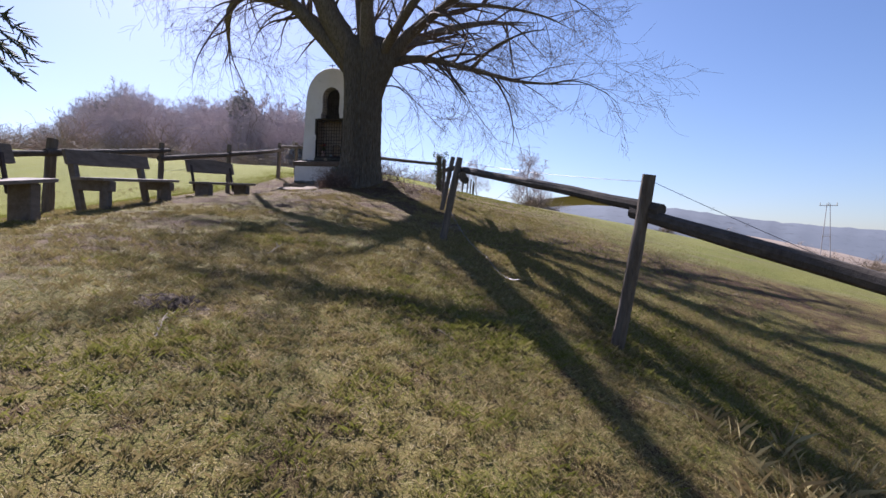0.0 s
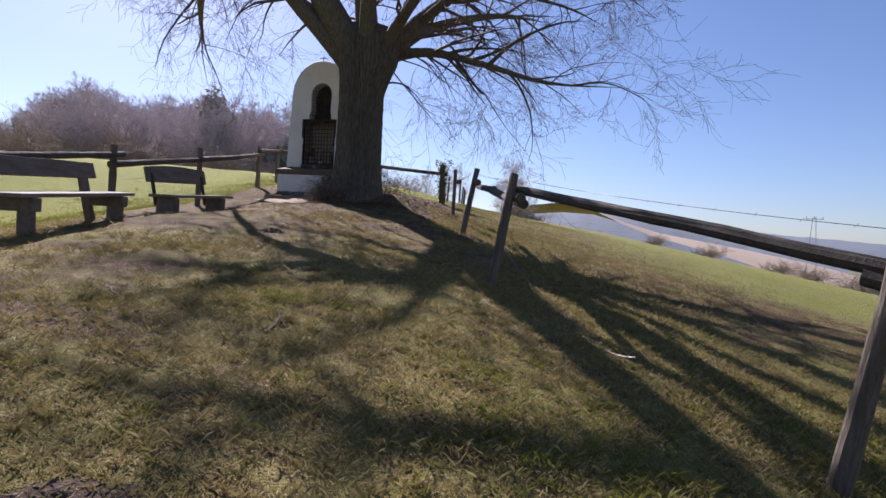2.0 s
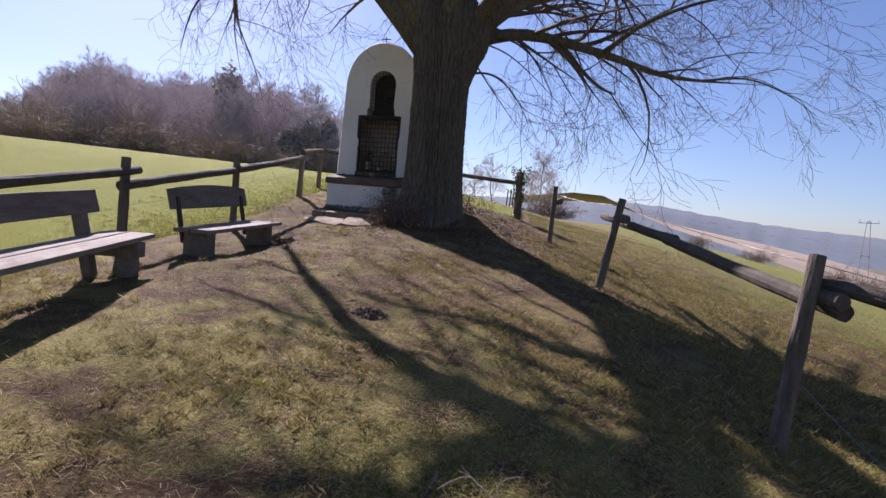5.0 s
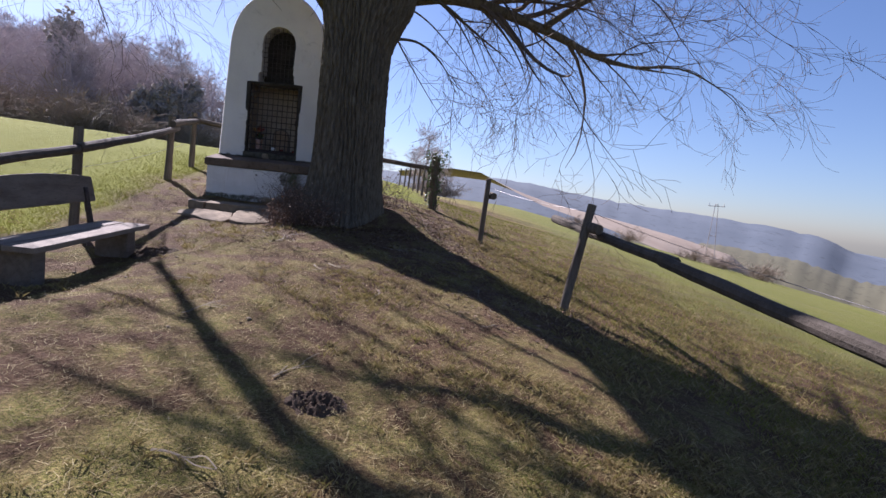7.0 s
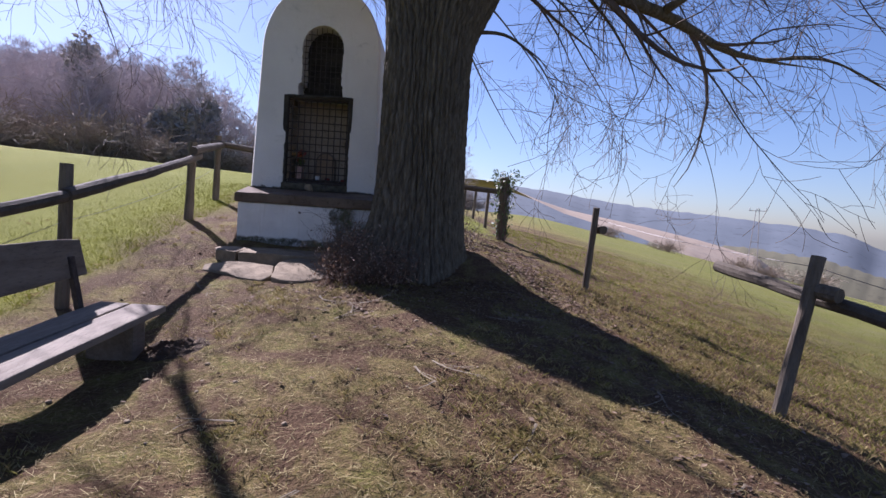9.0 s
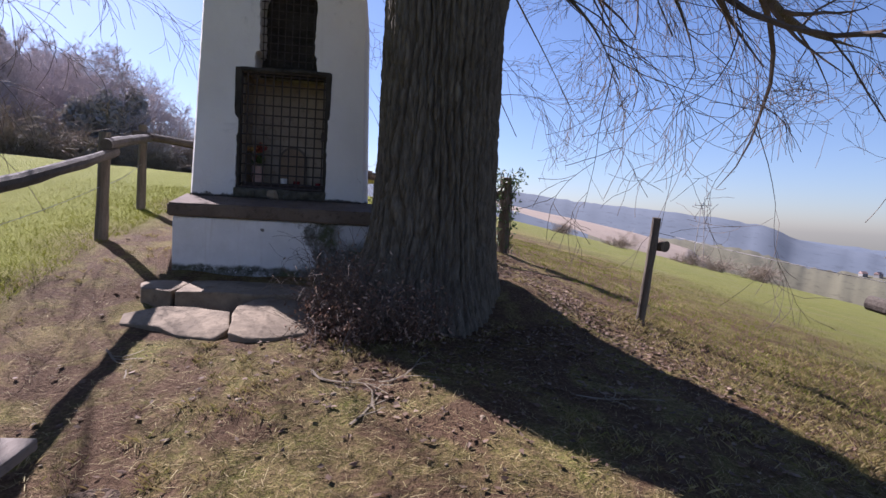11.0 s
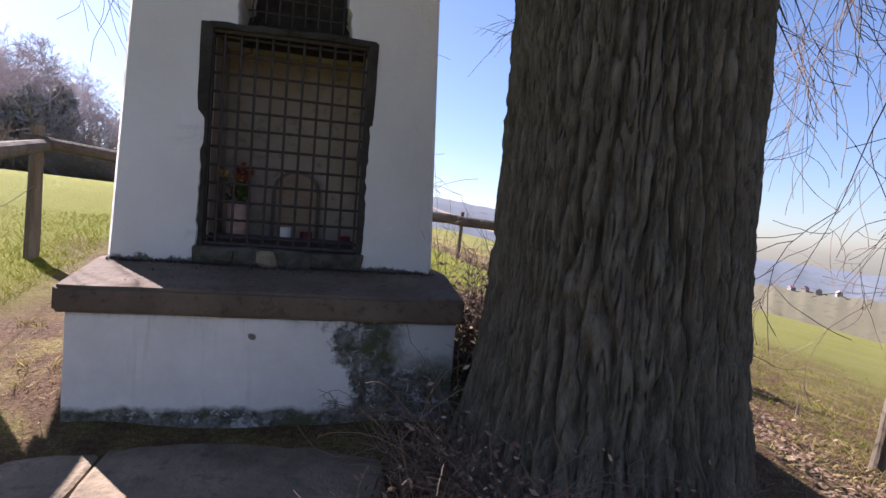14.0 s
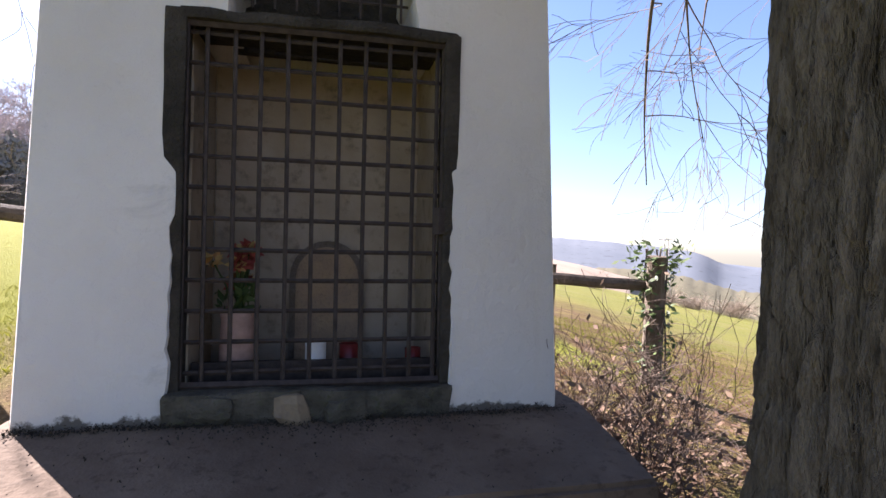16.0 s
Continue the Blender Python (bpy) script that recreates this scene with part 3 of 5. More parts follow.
def build_lime():
    lime = thing("lime_tree", TREE, "huge old bare lime tree with deeply furrowed bark", "tree")
    inv = Matrix.Translation(-TREE)
    # trunk with furrowed bark and root flare
    V, F = [], []
    around, up = 640, 190
    for j in range(up + 1):
        z = -0.35 + 4.3 * (j / up)
        h = z + 0.25
        r = 0.50 + 0.07 * smooth01((z - 2.3) / 1.2) - 0.25 * smooth01((z - 3.5) / 0.6)
        for k in range(around):
            a = 2 * math.pi * k / around
            flute = 0.035 * math.sin(5 * a + 0.6) + 0.025 * math.sin(3 * a + 2.0 + 0.2 * z)
            flute += math.exp(-max(0, h) / 0.42) * (0.23 - 0.10 * math.cos(a - 0.35))
            flute += 0.15 * math.exp(-max(0, h) / 0.36) * max(0, math.sin(4 * a + 0.9)) ** 2 * (0.7 - 0.3 * math.cos(a - 0.35))
            turn = math.atan2(math.sin(a + 2.2), math.cos(a + 2.2))
            flute += 0.15 * math.exp(-(turn / 0.24) ** 2) * math.exp(-(max(0, h) / 0.42) ** 2)
            c, s = math.cos(a), math.sin(a)
            wob = noise.noise(Vector((c * 1.6, s * 1.6, z * 0.7)))
            fine = noise.noise(Vector((c * 7.0, s * 7.0, z * 4.5)))
            ridge = abs(math.sin(math.pi * (25 * a / math.pi + 1.2 * wob + 0.55 * fine)))
            deep = 0.55 + 0.9 * max(0.0, 0.5 + noise.noise(Vector((c * 9.0, s * 9.0, z * 2.2 + 4))))
            f2 = abs(noise.noise(Vector((c * 21.0, s * 21.0, z * 7.0 + 9))))
            furrow = -0.036 * deep * (1 - ridge) ** 1.3 - 0.020 * math.exp(-(f2 / 0.11) ** 2) + 0.010 * noise.noise(Vector((c * 10, s * 10, z * 6))) + 0.006 * noise.noise(Vector((c * 26, s * 26, z * 24)))
            rr = r + flute + furrow
            back = 1 + 0.35 * max(0, s) * smooth01((c + 0.05) / 0.7) * (1 - 0.5 * smooth01((z - 2.5) / 1.0))
            side = 1 + 0.45 * max(0, c) * smooth01((z - 2.2) / 1.0)
            V.append((TREE.x + rr * c * side, TREE.y + rr * s * back, z))
    for j in range(up):
        for k in range(around):
            a, b = j * around + k, j * around + (k + 1) % around
            F.append((a, b, b + around, a + around))
    F.append(tuple(up * around + k for k in range(around)))
    me = mesh_of("trunk", V, F, BARK, True)
    me.transform(inv)
    link("trunk", me, lime)
    limbs = (
        (((1.75, -0.72, 3.25), (2.9, -0.5, 3.5), (4.34, -0.43, 3.2), (5.8, 0.45, 3.05), (7.9, 1.58, 3.25)), 0.15, -0.0),
        (((1.75, -0.8, 3.1), (2.6, -0.7, 4.1), (3.7, -0.9, 4.8), (5.2, -1.3, 5.5), (7.2, -1.6, 6.1)), 0.24, -0.07),
        (((1.15, -1.00, 3), (0.2, -1.5, 4.05), (-0.5, -1.8, 4.75), (-1.4, -1.8, 5.05), (-2.68, -1.15, 4.95), (-3.56, 0.07, 4.4), (-3.99, 1.21, 3.7)), 0.26, -0.13),
        (((-0.5, -1.8, 4.75), (-2.06, -1.92, 5.3), (-3.05, -1.85, 6.1), (-3.94, -1.63, 6.9)), 0.13, -0.12),
        (((-0.21, -1.81, 6.4), (-2.37, -1.75, 7.4), (-4.10, -1.58, 8), (-5.52, -1.30, 8.5)), 0.13, -0.10),
        (((0.2, -1.5, 4.05), (-1.0, -2.37, 5.3), (-2.30, -2.90, 6.2), (-3.55, -3.24, 7)), 0.075, -0.12),
        (((1.25, -0.99, 3.2), (0.54, -1.54, 4.5), (0.01, -1.80, 6), (-0.45, -1.79, 7), (-1.12, -1.64, 8.4), (-1.73, -1.67, 10.4)), 0.40, -0.05),
        (((1.55, -0.94, 3.2), (1.41, -1.21, 5), (1.13, -1.27, 6.5), (1.18, -1.20, 8.5), (1.54, -0.80, 11)), 0.32, -0.05),
        (((1.55, -1.15, 3.2), (1.9, -2.2, 5.2), (2.5, -3.8, 6.8), (3.3, -5.6, 7.9)), 0.22, -0.14),
        (((1.8, -1.0, 3.3), (3.2, -2.1, 4.5), (4.8, -3.3, 5.3), (6.6, -4.4, 5.7)), 0.16, -0.05),
        (((1.3, -0.5, 3.3), (0.8, 1.0, 4.8), (0.2, 2.8, 6.0), (-0.6, 4.8, 6.8)), 0.22, -0.12),
        (((1.7, -0.5, 3.3), (2.6, 0.9, 4.6), (4.2, 2.6, 5.6), (5.8, 4.2, 6.0)), 0.22, -0.14),
        (((1.1, -0.8, 3.4), (-0.6, -0.4, 4.9), (-2.4, 0.3, 5.7), (-4.3, 0.9, 6.2)), 0.19, -0.15),
        (((4.34, -0.43, 3.2), (5.0, -0.9, 3.6), (5.9, -1.4, 3.8), (6.7, -1.8, 3.7)), 0.06, -0.03),
        (((2.6, -0.7, 4.1), (4.2, -1.6, 4.8), (5.6, -2.3, 5.0), (6.9, -2.9, 4.7)), 0.09, -0.04),
        (((3.7, -0.9, 4.8), (4.9, 0.1, 5.1), (6.2, 0.7, 5.0), (7.2, 1.0, 4.6)), 0.08, -0.04),
        (((0.2, -1.5, 4.05), (-0.7, -2.0, 4.7), (-1.5, -2.5, 5.0), (-2.2, -2.9, 4.8)), 0.055, -0.08),
        (((1.85, -0.95, 2.62), (2.35, -0.95, 2.62), (2.75, -0.92, 2.35), (3.05, -0.9, 1.9)), 0.03, -0.10),
        (((2.3, -0.62, 3.42), (2.75, -0.8, 3.25), (3.2, -0.9, 2.85), (3.5, -0.95, 2.3)), 0.03, -0.12),
        (((3.3, -0.45, 3.42), (3.75, -0.25, 3.1), (4.1, -0.1, 2.7), (4.3, 0.0, 2.3)), 0.03, -0.12),
        (((1.7, 0.1, 3.4), (2.0, 1.2, 3.05), (2.55, 2.2, 2.45), (3.1, 3.0, 1.9)), 0.022, -0.12),
        (((1.9, 0.2, 3.6), (2.5, 1.6, 3.7), (3.4, 2.8, 3.2), (4.2, 3.6, 2.5)), 0.022, -0.12),
        (((6.4, 0.8, 3.1), (7.2, 0.6, 3.1), (7.9, 0.5, 2.8), (8.4, 0.4, 2.4)), 0.03, -0.08),
    )
    rng = random.Random(11)
    TV, TF = [], []
    for pts, r0, droop in limbs:
        path = follow(pts, 16)
        rad = [max(0.006, r0 * (1 - 0.86 * (i / 16) ** 0.8) * min(1.0, 0.12 + (16 - i) * 0.22)) for i in range(17)]
        V, F = [], []
        tube(V, F, path, rad, 12, 0.04, rng)
        me = mesh_of("limb", V, F, BARK, True)
        me.transform(inv)
        link("limb", me, lime)
        length = sum((b - a).length for a, b in zip(path, path[1:]))
        for k in range(int(4 + length * (1.6 if r0 > 0.12 else 1.0)) if r0 > 0.052 else 5):
            t = rng.uniform(0.14, 1.0)
            i = min(15, int(t * 16))
            o = path[i].lerp(path[i + 1], t * 16 - i)
            if o.z > 5.9 and o.x > -1.5 and rng.random() < 0.72:
                continue
            d = (path[i + 1] - path[i]).normalized()
            axis = Vector((rng.gauss(0, 1), rng.gauss(0, 1), rng.gauss(0, 0.8))).cross(d)
            nd = (d * 0.8 + axis.normalized() * rng.uniform(0.5, 1.1)).normalized()
            grow(TV, TF, rng, o, nd, rng.uniform(1.3, 3.1) * (0.5 + 0.6 * min(1.0, r0 / 0.2)), max(0.013 if r0 > 0.1 else 0.006, min(0.05, rad[i] * rng.uniform(0.32, 0.6))), 3 if r0 > 0.04 else 2, droop * 0.75, 0.75, (0, 4, 4, 3), 0.0028, (3, 3, 4, 5))
    me = mesh_of("crown", TV, TF, TWIG)
    me.transform(inv)
    tagged(link("crown", me, lime), "fine drooping leafless twigs", kind="stuff")
    return lime


build_lime()


def bare_tree_meshes(seed, height, kids=(0, 4, 4, 5), depth=3, crown=0.9, low=0.22):
    rng = random.Random(seed)
    V, F = [], []
    pts = [Vector((0, 0, -1.5))]
    n = 7
    for i in range(1, n + 1):
        pts.append(Vector((rng.gauss(0, 0.018) * height, rng.gauss(0, 0.018) * height, height * 0.9 * i / n)))
    rad = [height * 0.017 * (1 - 0.85 * i / n) for i in range(n + 1)]
    tube(V, F, pts, rad, 6)
    TV, TF = [], []
    for k in range(24):
        t = rng.uniform(low, 1.0)
        i = min(n - 1, int(t * n))
        o = pts[i].lerp(pts[i + 1], t * n - i)
        a = rng.uniform(0, 6.283)
        nd = Vector((math.cos(a) * crown, math.sin(a) * crown, rng.uniform(0.4, 1.2)))
        grow(TV, TF, rng, o, nd, height * rng.uniform(0.16, 0.30) * (1.15 - 0.4 * t), height * 0.0055, depth, 0.02, 0.7, kids, height * 0.0011, (3, 3, 3, 3))
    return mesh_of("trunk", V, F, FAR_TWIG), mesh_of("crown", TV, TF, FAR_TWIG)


def place_tree(meshes, x, y, s, rot, label, name="bare_tree", group="trees of the wooded hill"):
    t = thing(name, (x, y, lie(x, y) - 0.2), label, "tree", group)
    t.rotation_euler, t.scale = (0, 0, rot), (s, s, s)
    link("trunk", meshes[0], t)
    link("crown", meshes[1], t)
    return t


def leafy_mesh(seed, shape, count, size, material, name="crown"):
    """Many small leaves or sprays filling a shape: shape(rng) gives a place."""
    rng = random.Random(seed)
    V, F = [], []
    for _ in range(count):
        p = shape(rng)
        u = Vector((rng.gauss(0, 1), rng.gauss(0, 1), rng.gauss(0, 1))).normalized()
        w = u.orthogonal().normalized()
        s = size * rng.uniform(0.6, 1.4)
        b = len(V)
        for q in (p - u * s, p + w * s * 0.45, p + u * s, p - w * s * 0.45):
            V.append((q.x, q.y, q.z))
        F.append((b, b + 1, b + 2, b + 3))
    return mesh_of(name, V, F, material)


def blob(cx, cy, cz, rx, ry, rz, lumps=3.0):
    def shape(rng):
        while True:
            d = Vector((rng.gauss(0, 1), rng.gauss(0, 1), rng.gauss(0, 1))).normalized()
            k = rng.uniform(0.25, 1.0) ** 0.5 * (0.8 + 0.45 * noise.noise(d * lumps + Vector((cx, cy, cz))))
            return Vector((cx + d.x * rx * k, cy + d.y * ry * k, cz + d.z * rz * k))
    return shape


def at_heading(h, dist):
    return 4 + dist * math.sin(radians(h)), -11 + dist * math.cos(radians(h))


kinds = [bare_tree_meshes(s, h) for s, h in ((1, 13.0), (2, 15.0), (3, 11.0), (4, 14.0), (5, 12.0))]
rng = random.Random(5)
spots = []
SKYLINE = ((-75, 3.5), (-52, 5.3), (-48, 8.3), (-44, 11.8), (-39, 10.6), (-33, 11.6), (-29, 12.6), (-24, 11.8), (-21, 10.5), (-17, 4.0))


def skyline(h):
    for (a, ea), (b, eb) in zip(SKYLINE, SKYLINE[1:]):
        if a <= h <= b:
            return ea + (eb - ea) * (h - a) / (b - a)
    return 3.0


heights = (13.0, 15.0, 11.0, 14.0, 12.0)
tries = 0
while len(spots) < 230 and tries < 4000:
    tries += 1
    h = rng.uniform(-70, -17)
    dist = rng.uniform(72, 85) if h > -27 else rng.uniform(74, 150)
    x, y = at_heading(h, dist)
    if not all((x - a) ** 2 + (y - b) ** 2 > 6 for a, b in spots):
        continue
    k = len(spots) % 5
    top = -0.4 + dist * math.tan(radians(skyline(h) * rng.uniform(0.72, 1.02)))
    s = (top - lie(x, y)) / heights[k]
    if not 0.3 < s < 1.5:
        continue
    spots.append((x, y))
    place_tree(kinds[k], x, y, s, rng.uniform(0, 6.28), "tall leafless tree on a wooded slope, grey-brown with painted haze")


def scrub_mesh(seed):
    rng = random.Random(seed)
    V, F = [], []
    for _ in range(46):
        a = rng.uniform(0, 6.283)
        grow(V, F, rng, Vector((rng.gauss(0, 0.5), rng.gauss(0, 0.5), -0.3)), Vector((math.cos(a) * 0.6, math.sin(a) * 0.6, 1)), rng.uniform(1.6, 3.2), 0.03, 2, -0.02, 0.7, (0, 5, 5), 0.012, (3, 3, 3))
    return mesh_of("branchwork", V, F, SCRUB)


scrubs = [scrub_mesh(s) for s in (1, 2, 3)]
for k in range(70):
    h, dist = rng.uniform(-64, -13), rng.uniform(66, 80)
    x, y = at_heading(h, dist)
    s = thing("scrub_bush", (x, y, lie(x, y)), "dry leafless pale brown shrub at the wood's edge", "bush", "shrubs at the wood's edge")
    z = rng.uniform(0.7, 1.5)
    s.scale, s.rotation_euler = (z * 1.3, z * 1.3, z * rng.uniform(0.7, 1.1)), (0, 0, rng.uniform(0, 6.28))
    link("branchwork", scrubs[k % 3], s)


def build_evergreen(h, dist, height, width, seed):
    x, y = at_heading(h, dist)
    t = thing("evergreen_tree", (x, y, lie(x, y) - 0.3), "rounded evergreen tree among bare trees, paled by painted haze", "tree", "evergreens on the slope")
    V, F = [], []
    tube(V, F, [Vector((0, 0, -1)), Vector((0.1, 0, height * 0.5)), Vector((0, 0.1, height * 0.9))], [0.28, 0.2, 0.05], 7)
    link("trunk", mesh_of("trunk", V, F, FAR_TWIG), t)
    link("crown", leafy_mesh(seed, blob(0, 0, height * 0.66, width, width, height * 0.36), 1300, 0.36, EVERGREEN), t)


for h, dist, height, width, seed in ((-33.0, 84, 14.5, 2.3, 1), (-32.0, 88, 13.0, 2.2, 2), (-25.5, 72, 8.0, 2.0, 3), (-27.0, 73, 7, 2.2, 4), (-43, 110, 12, 3, 5), (-45, 112, 12, 3, 6), (-23.5, 74, 9, 1.6, 7)):
    build_evergreen(h, dist, height, width, seed)

# trees beyond the field, past the end of the fence
for h, dist, s, k in ((-6.5, 48, 0.32, 0), (-8.2, 50, 0.30, 2), (-1.2, 58, 0.46, 1), (0.0, 60, 0.42, 3), (-2.2, 60, 0.36, 4), (-10.5, 55, 0.30, 3)):
    x, y = at_heading(h, dist)
    place_tree(kinds[k], x, y, s, h, "small bare tree at the far edge of the field", group="small trees past the field")
for h, dist, s in ((-0.9, 55, 0.75), (0.6, 56, 0.6), (14, 52, 0.35), (19, 50, 0.4), (25, 50, 0.4), (27.5, 51, 0.45), (31, 52, 0.5)):
    x, y = at_heading(h, dist)
    b = thing("field_shrub", (x, y, lie(x, y)), "reddish brown shrub at the edge of the field", "bush", "shrubs at the edge of the field")
    b.scale = (s * 1.2, s * 1.2, s * 0.8)
    link("branchwork", scrubs[int(dist) % 3], b)


def build_spruce(x, y):
    z = land(x, y)
    t = thing("spruce_tree", (x, y, z), "spruce tree with drooping dark green branches beside the path", "tree")
    V, F = [], []
    tube(V, F, [Vector((0, 0, -0.3)), Vector((0.03, 0, 5)), Vector((0, 0, 11))], [0.2, 0.13, 0.02], 10)
    link("trunk", mesh_of("trunk", V, F, BARK, True), t)
    rng = random.Random(41)
    LV, LF = [], []
    for k in range(110):
        h = rng.uniform(2.3, 10.6)
        a = rng.uniform(0, 6.283)
        ln = (11.4 - h) * 0.25 * rng.uniform(0.8, 1.1)
        if k < 4:
            a, ln = 0.50 + 0.035 * k, 2.3 - 0.05 * k
            h = 0.32 - 0.11 * k - z + 0.45 * ln
        pts = [Vector((math.cos(a) * ln * u, math.sin(a) * ln * u, h - 0.45 * ln * u * u)) for u in (0, 0.35, 0.7, 1.0)]
        BV, BF = [], []
        tube(BV, BF, pts, [0.03, 0.02, 0.012, 0.004], 4)
        for j in range(64):
            u = rng.uniform(0.15, 1.0)
            p = Vector((math.cos(a) * ln * u, math.sin(a) * ln * u, h - 0.45 * ln * u * u))
            s = rng.choice((-1, 1))
            d = Vector((-math.sin(a) * s + math.cos(a) * 0.8, math.cos(a) * s + math.sin(a) * 0.8, -0.5)).normalized()
            l = rng.uniform(0.14, 0.34) * (1.2 - 0.5 * u)
            for q in range(4):
                e = (d + Vector((rng.gauss(0, 0.35), rng.gauss(0, 0.35), rng.gauss(0, 0.35)))).normalized()
                o = p + d * l * q * 0.22
                tube(LV, LF, [o, o + e * l * 0.3, o + e * l * 0.6], [0.007, 0.010, 0.003], 3)
        link("branch", mesh_of("branch", BV, BF, TWIG), t)
    tagged(link("needles", mesh_of("needles", LV, LF, SPRUCE), t), "dark green needle sprays", kind="stuff")


build_spruce(0.2, -12.5)


# ---- the wayside shrine ----
def outline_at(z):
    """Half width of the shrine's body at height z."""
    if z < 2.45:
        return 0.868 - 0.06 * (z - 0.66) / 1.8
    t = min(1.0, (z - 2.45) / 1.05)
    return 0.808 * math.sqrt(max(0.0, 1 - t ** 2.3))


def build_shrine():
    sh = thing("wayside_shrine", (0, 0.3, -0.3), "whitewashed arched wayside shrine with two barred niches", "shrine")
    inv = Matrix.Translation((0, -0.3, 0.3))
    ox = -0.03
    # body: arched front pierced by the two niches, which run into one another
    rng = random.Random(3)

    def ragged(points, step, amp):
        out = []
        for (x0, q0), (x1, q1) in zip(points, points[1:]):
            m = max(1, int(math.hypot(x1 - x0, q1 - q0) / step))
            for i in range(m):
                t = i / m
                out.append((x0 + (x1 - x0) * t + rng.uniform(-amp, amp), q0 + (q1 - q0) * t + rng.uniform(-amp, amp)))
        return out

    z0 = 0.60
    zs = [z0 + (2.45 - z0) * i / 14 for i in range(14)] + [2.45 + 1.05 * math.sin(math.pi / 2 * i / 22) for i in range(23)]
    ring = [(-outline_at(z) + ox, z) for z in zs] + [(outline_at(z) + ox, z) for z in reversed(zs[:-1])]
    arch = [(0.28 * math.cos(a), 2.60 + 0.30 * math.sin(a)) for a in [math.pi * i / 12 for i in range(13)]]
    hole = ragged([(-0.465, 0.685), (0.425, 0.685), (0.42, 1.95), (0.30, 1.955), (0.29, 2.10), (0.265, 2.13), (0.28, 2.6)], 0.04, 0.008) + arch + ragged([(-0.28, 2.6), (-0.27, 2.13), (-0.31, 2.10), (-0.315, 1.955), (-0.44, 1.95), (-0.445, 1.72), (-0.465, 1.70), (-0.45, 1.6), (-0.465, 0.685)], 0.04, 0.008)[1:]
    bm = bmesh.new()
    lean_y = lambda z: 0.02 * max(0, z - 0.7)
    soft = 0.06
    outer0 = [bm.verts.new((x * 0.965 + ox * 0.035, lean_y(z), z if z < 2.5 else 2.5 + (z - 2.5) * 0.965)) for x, z in ring]
    outer1 = [bm.verts.new((x, lean_y(z) + soft, z)) for x, z in ring]
    outer2 = [bm.verts.new((x, 0.95, z)) for x, z in ring]
    inner0 = [bm.verts.new((x, lean_y(z), z)) for x, z in hole]
    inner1 = [bm.verts.new((x * 0.985, lean_y(z) + 0.02, z)) for x, z in hole]
    inner2 = [bm.verts.new((x * 0.985, 0.56, z)) for x, z in hole]
    def loop(a, b):
        for k in range(len(a)):
            bm.faces.new((a[k], a[(k + 1) % len(a)], b[(k + 1) % len(a)], b[k]))
    edges = [bm.edges.new((r[k], r[(k + 1) % len(r)])) for r in (outer0, inner0) for k in range(len(r))]
    bmesh.ops.triangle_fill(bm, use_beauty=True, use_dissolve=False, edges=edges)
    for a, b in ((outer0, outer1), (outer1, outer2), (inner0, inner1), (inner1, inner2)):
        loop(a, b)
    bm.faces.new(outer2)
    bm.faces.new(inner2)
    bmesh.ops.recalc_face_normals(bm, faces=bm.faces)
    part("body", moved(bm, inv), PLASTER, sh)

    def box(name, lo, hi, material, label="", bev=0.008, seed=1, wear=0.004, parent=sh):
        b = bmesh.new()
        bmesh.ops.create_cube(b, size=1.0)
        bmesh.ops.scale(b, vec=[h - l for l, h in zip(lo, hi)], verts=b.verts)
        bmesh.ops.translate(b, vec=[(h + l) / 2 for l, h in zip(lo, hi)], verts=b.verts)
        bmesh.ops.subdivide_edges(b, edges=[e for e in b.edges if e.calc_length() > 0.3], cuts=9, use_grid_fill=True)
        bmesh.ops.bevel(b, geom=[e for e in b.edges if e.calc_face_angle(0) > 1.0], offset=bev, segments=2, affect="EDGES", profile=0.6)
        for v in b.verts:
            v.co += Vector(noise.noise_vector(Vector(v.co) * 5 + Vector((seed, 0, 0)))) * wear + Vector(noise.noise_vector(Vector(v.co) * 17 + Vector((seed, 0, 0)))) * wear * 0.6
        moved(b, inv)
        return part(name, b, material, parent, label)

    box("plinth", (-0.90, -0.41, -0.62), (0.90, 1.05, 0.457), BASE_PLASTER, "peeling whitewashed plinth with a dark mossy end", 0.015, 2, 0.006)
    # ledge, its top falling to the front
    b = bmesh.new()
    prof = [(-0.445, 0.462), (-0.445, 0.582), (0.02, 0.672), (1.02, 0.672), (1.02, 0.462)]
    xs = [-0.935 + 1.865 * i / 12 for i in range(13)]
    rows = [[b.verts.new((x, y, z)) for y, z in prof] for x in xs]
    for ra, rb in zip(rows, rows[1:]):
        for k in range(5):
            b.faces.new((ra[k], ra[(k + 1) % 5], rb[(k + 1) % 5], rb[k]))
    b.faces.new(rows[0][::-1])
    b.faces.new(rows[-1])
    bmesh.ops.recalc_face_normals(b, faces=b.faces)
    bmesh.ops.bevel(b, geom=[e for e in b.edges if e.calc_face_angle(0) > 0.6], offset=0.014, segments=2, affect="EDGES")
    for v in b.verts:
        v.co += Vector(noise.noise_vector(Vector(v.co) * 4)) * 0.007
    part("ledge", moved(b, inv), LEDGE_STONE, sh, "brown stone ledge with a sloping top")
    # lining of the niches
    box("niche_back", (-0.425, 0.525, 0.70), (0.41, 0.548, 1.945), NICHE_WALL, "ochre plaster back of the niche", 0.004)
    box("niche_side", (-0.452, 0.12, 0.70), (-0.425, 0.522, 1.94), NICHE_WALL, "", 0.003)
    box("niche_side", (0.388, 0.12, 0.70), (0.411, 0.522, 1.94), NICHE_WALL, "", 0.003)
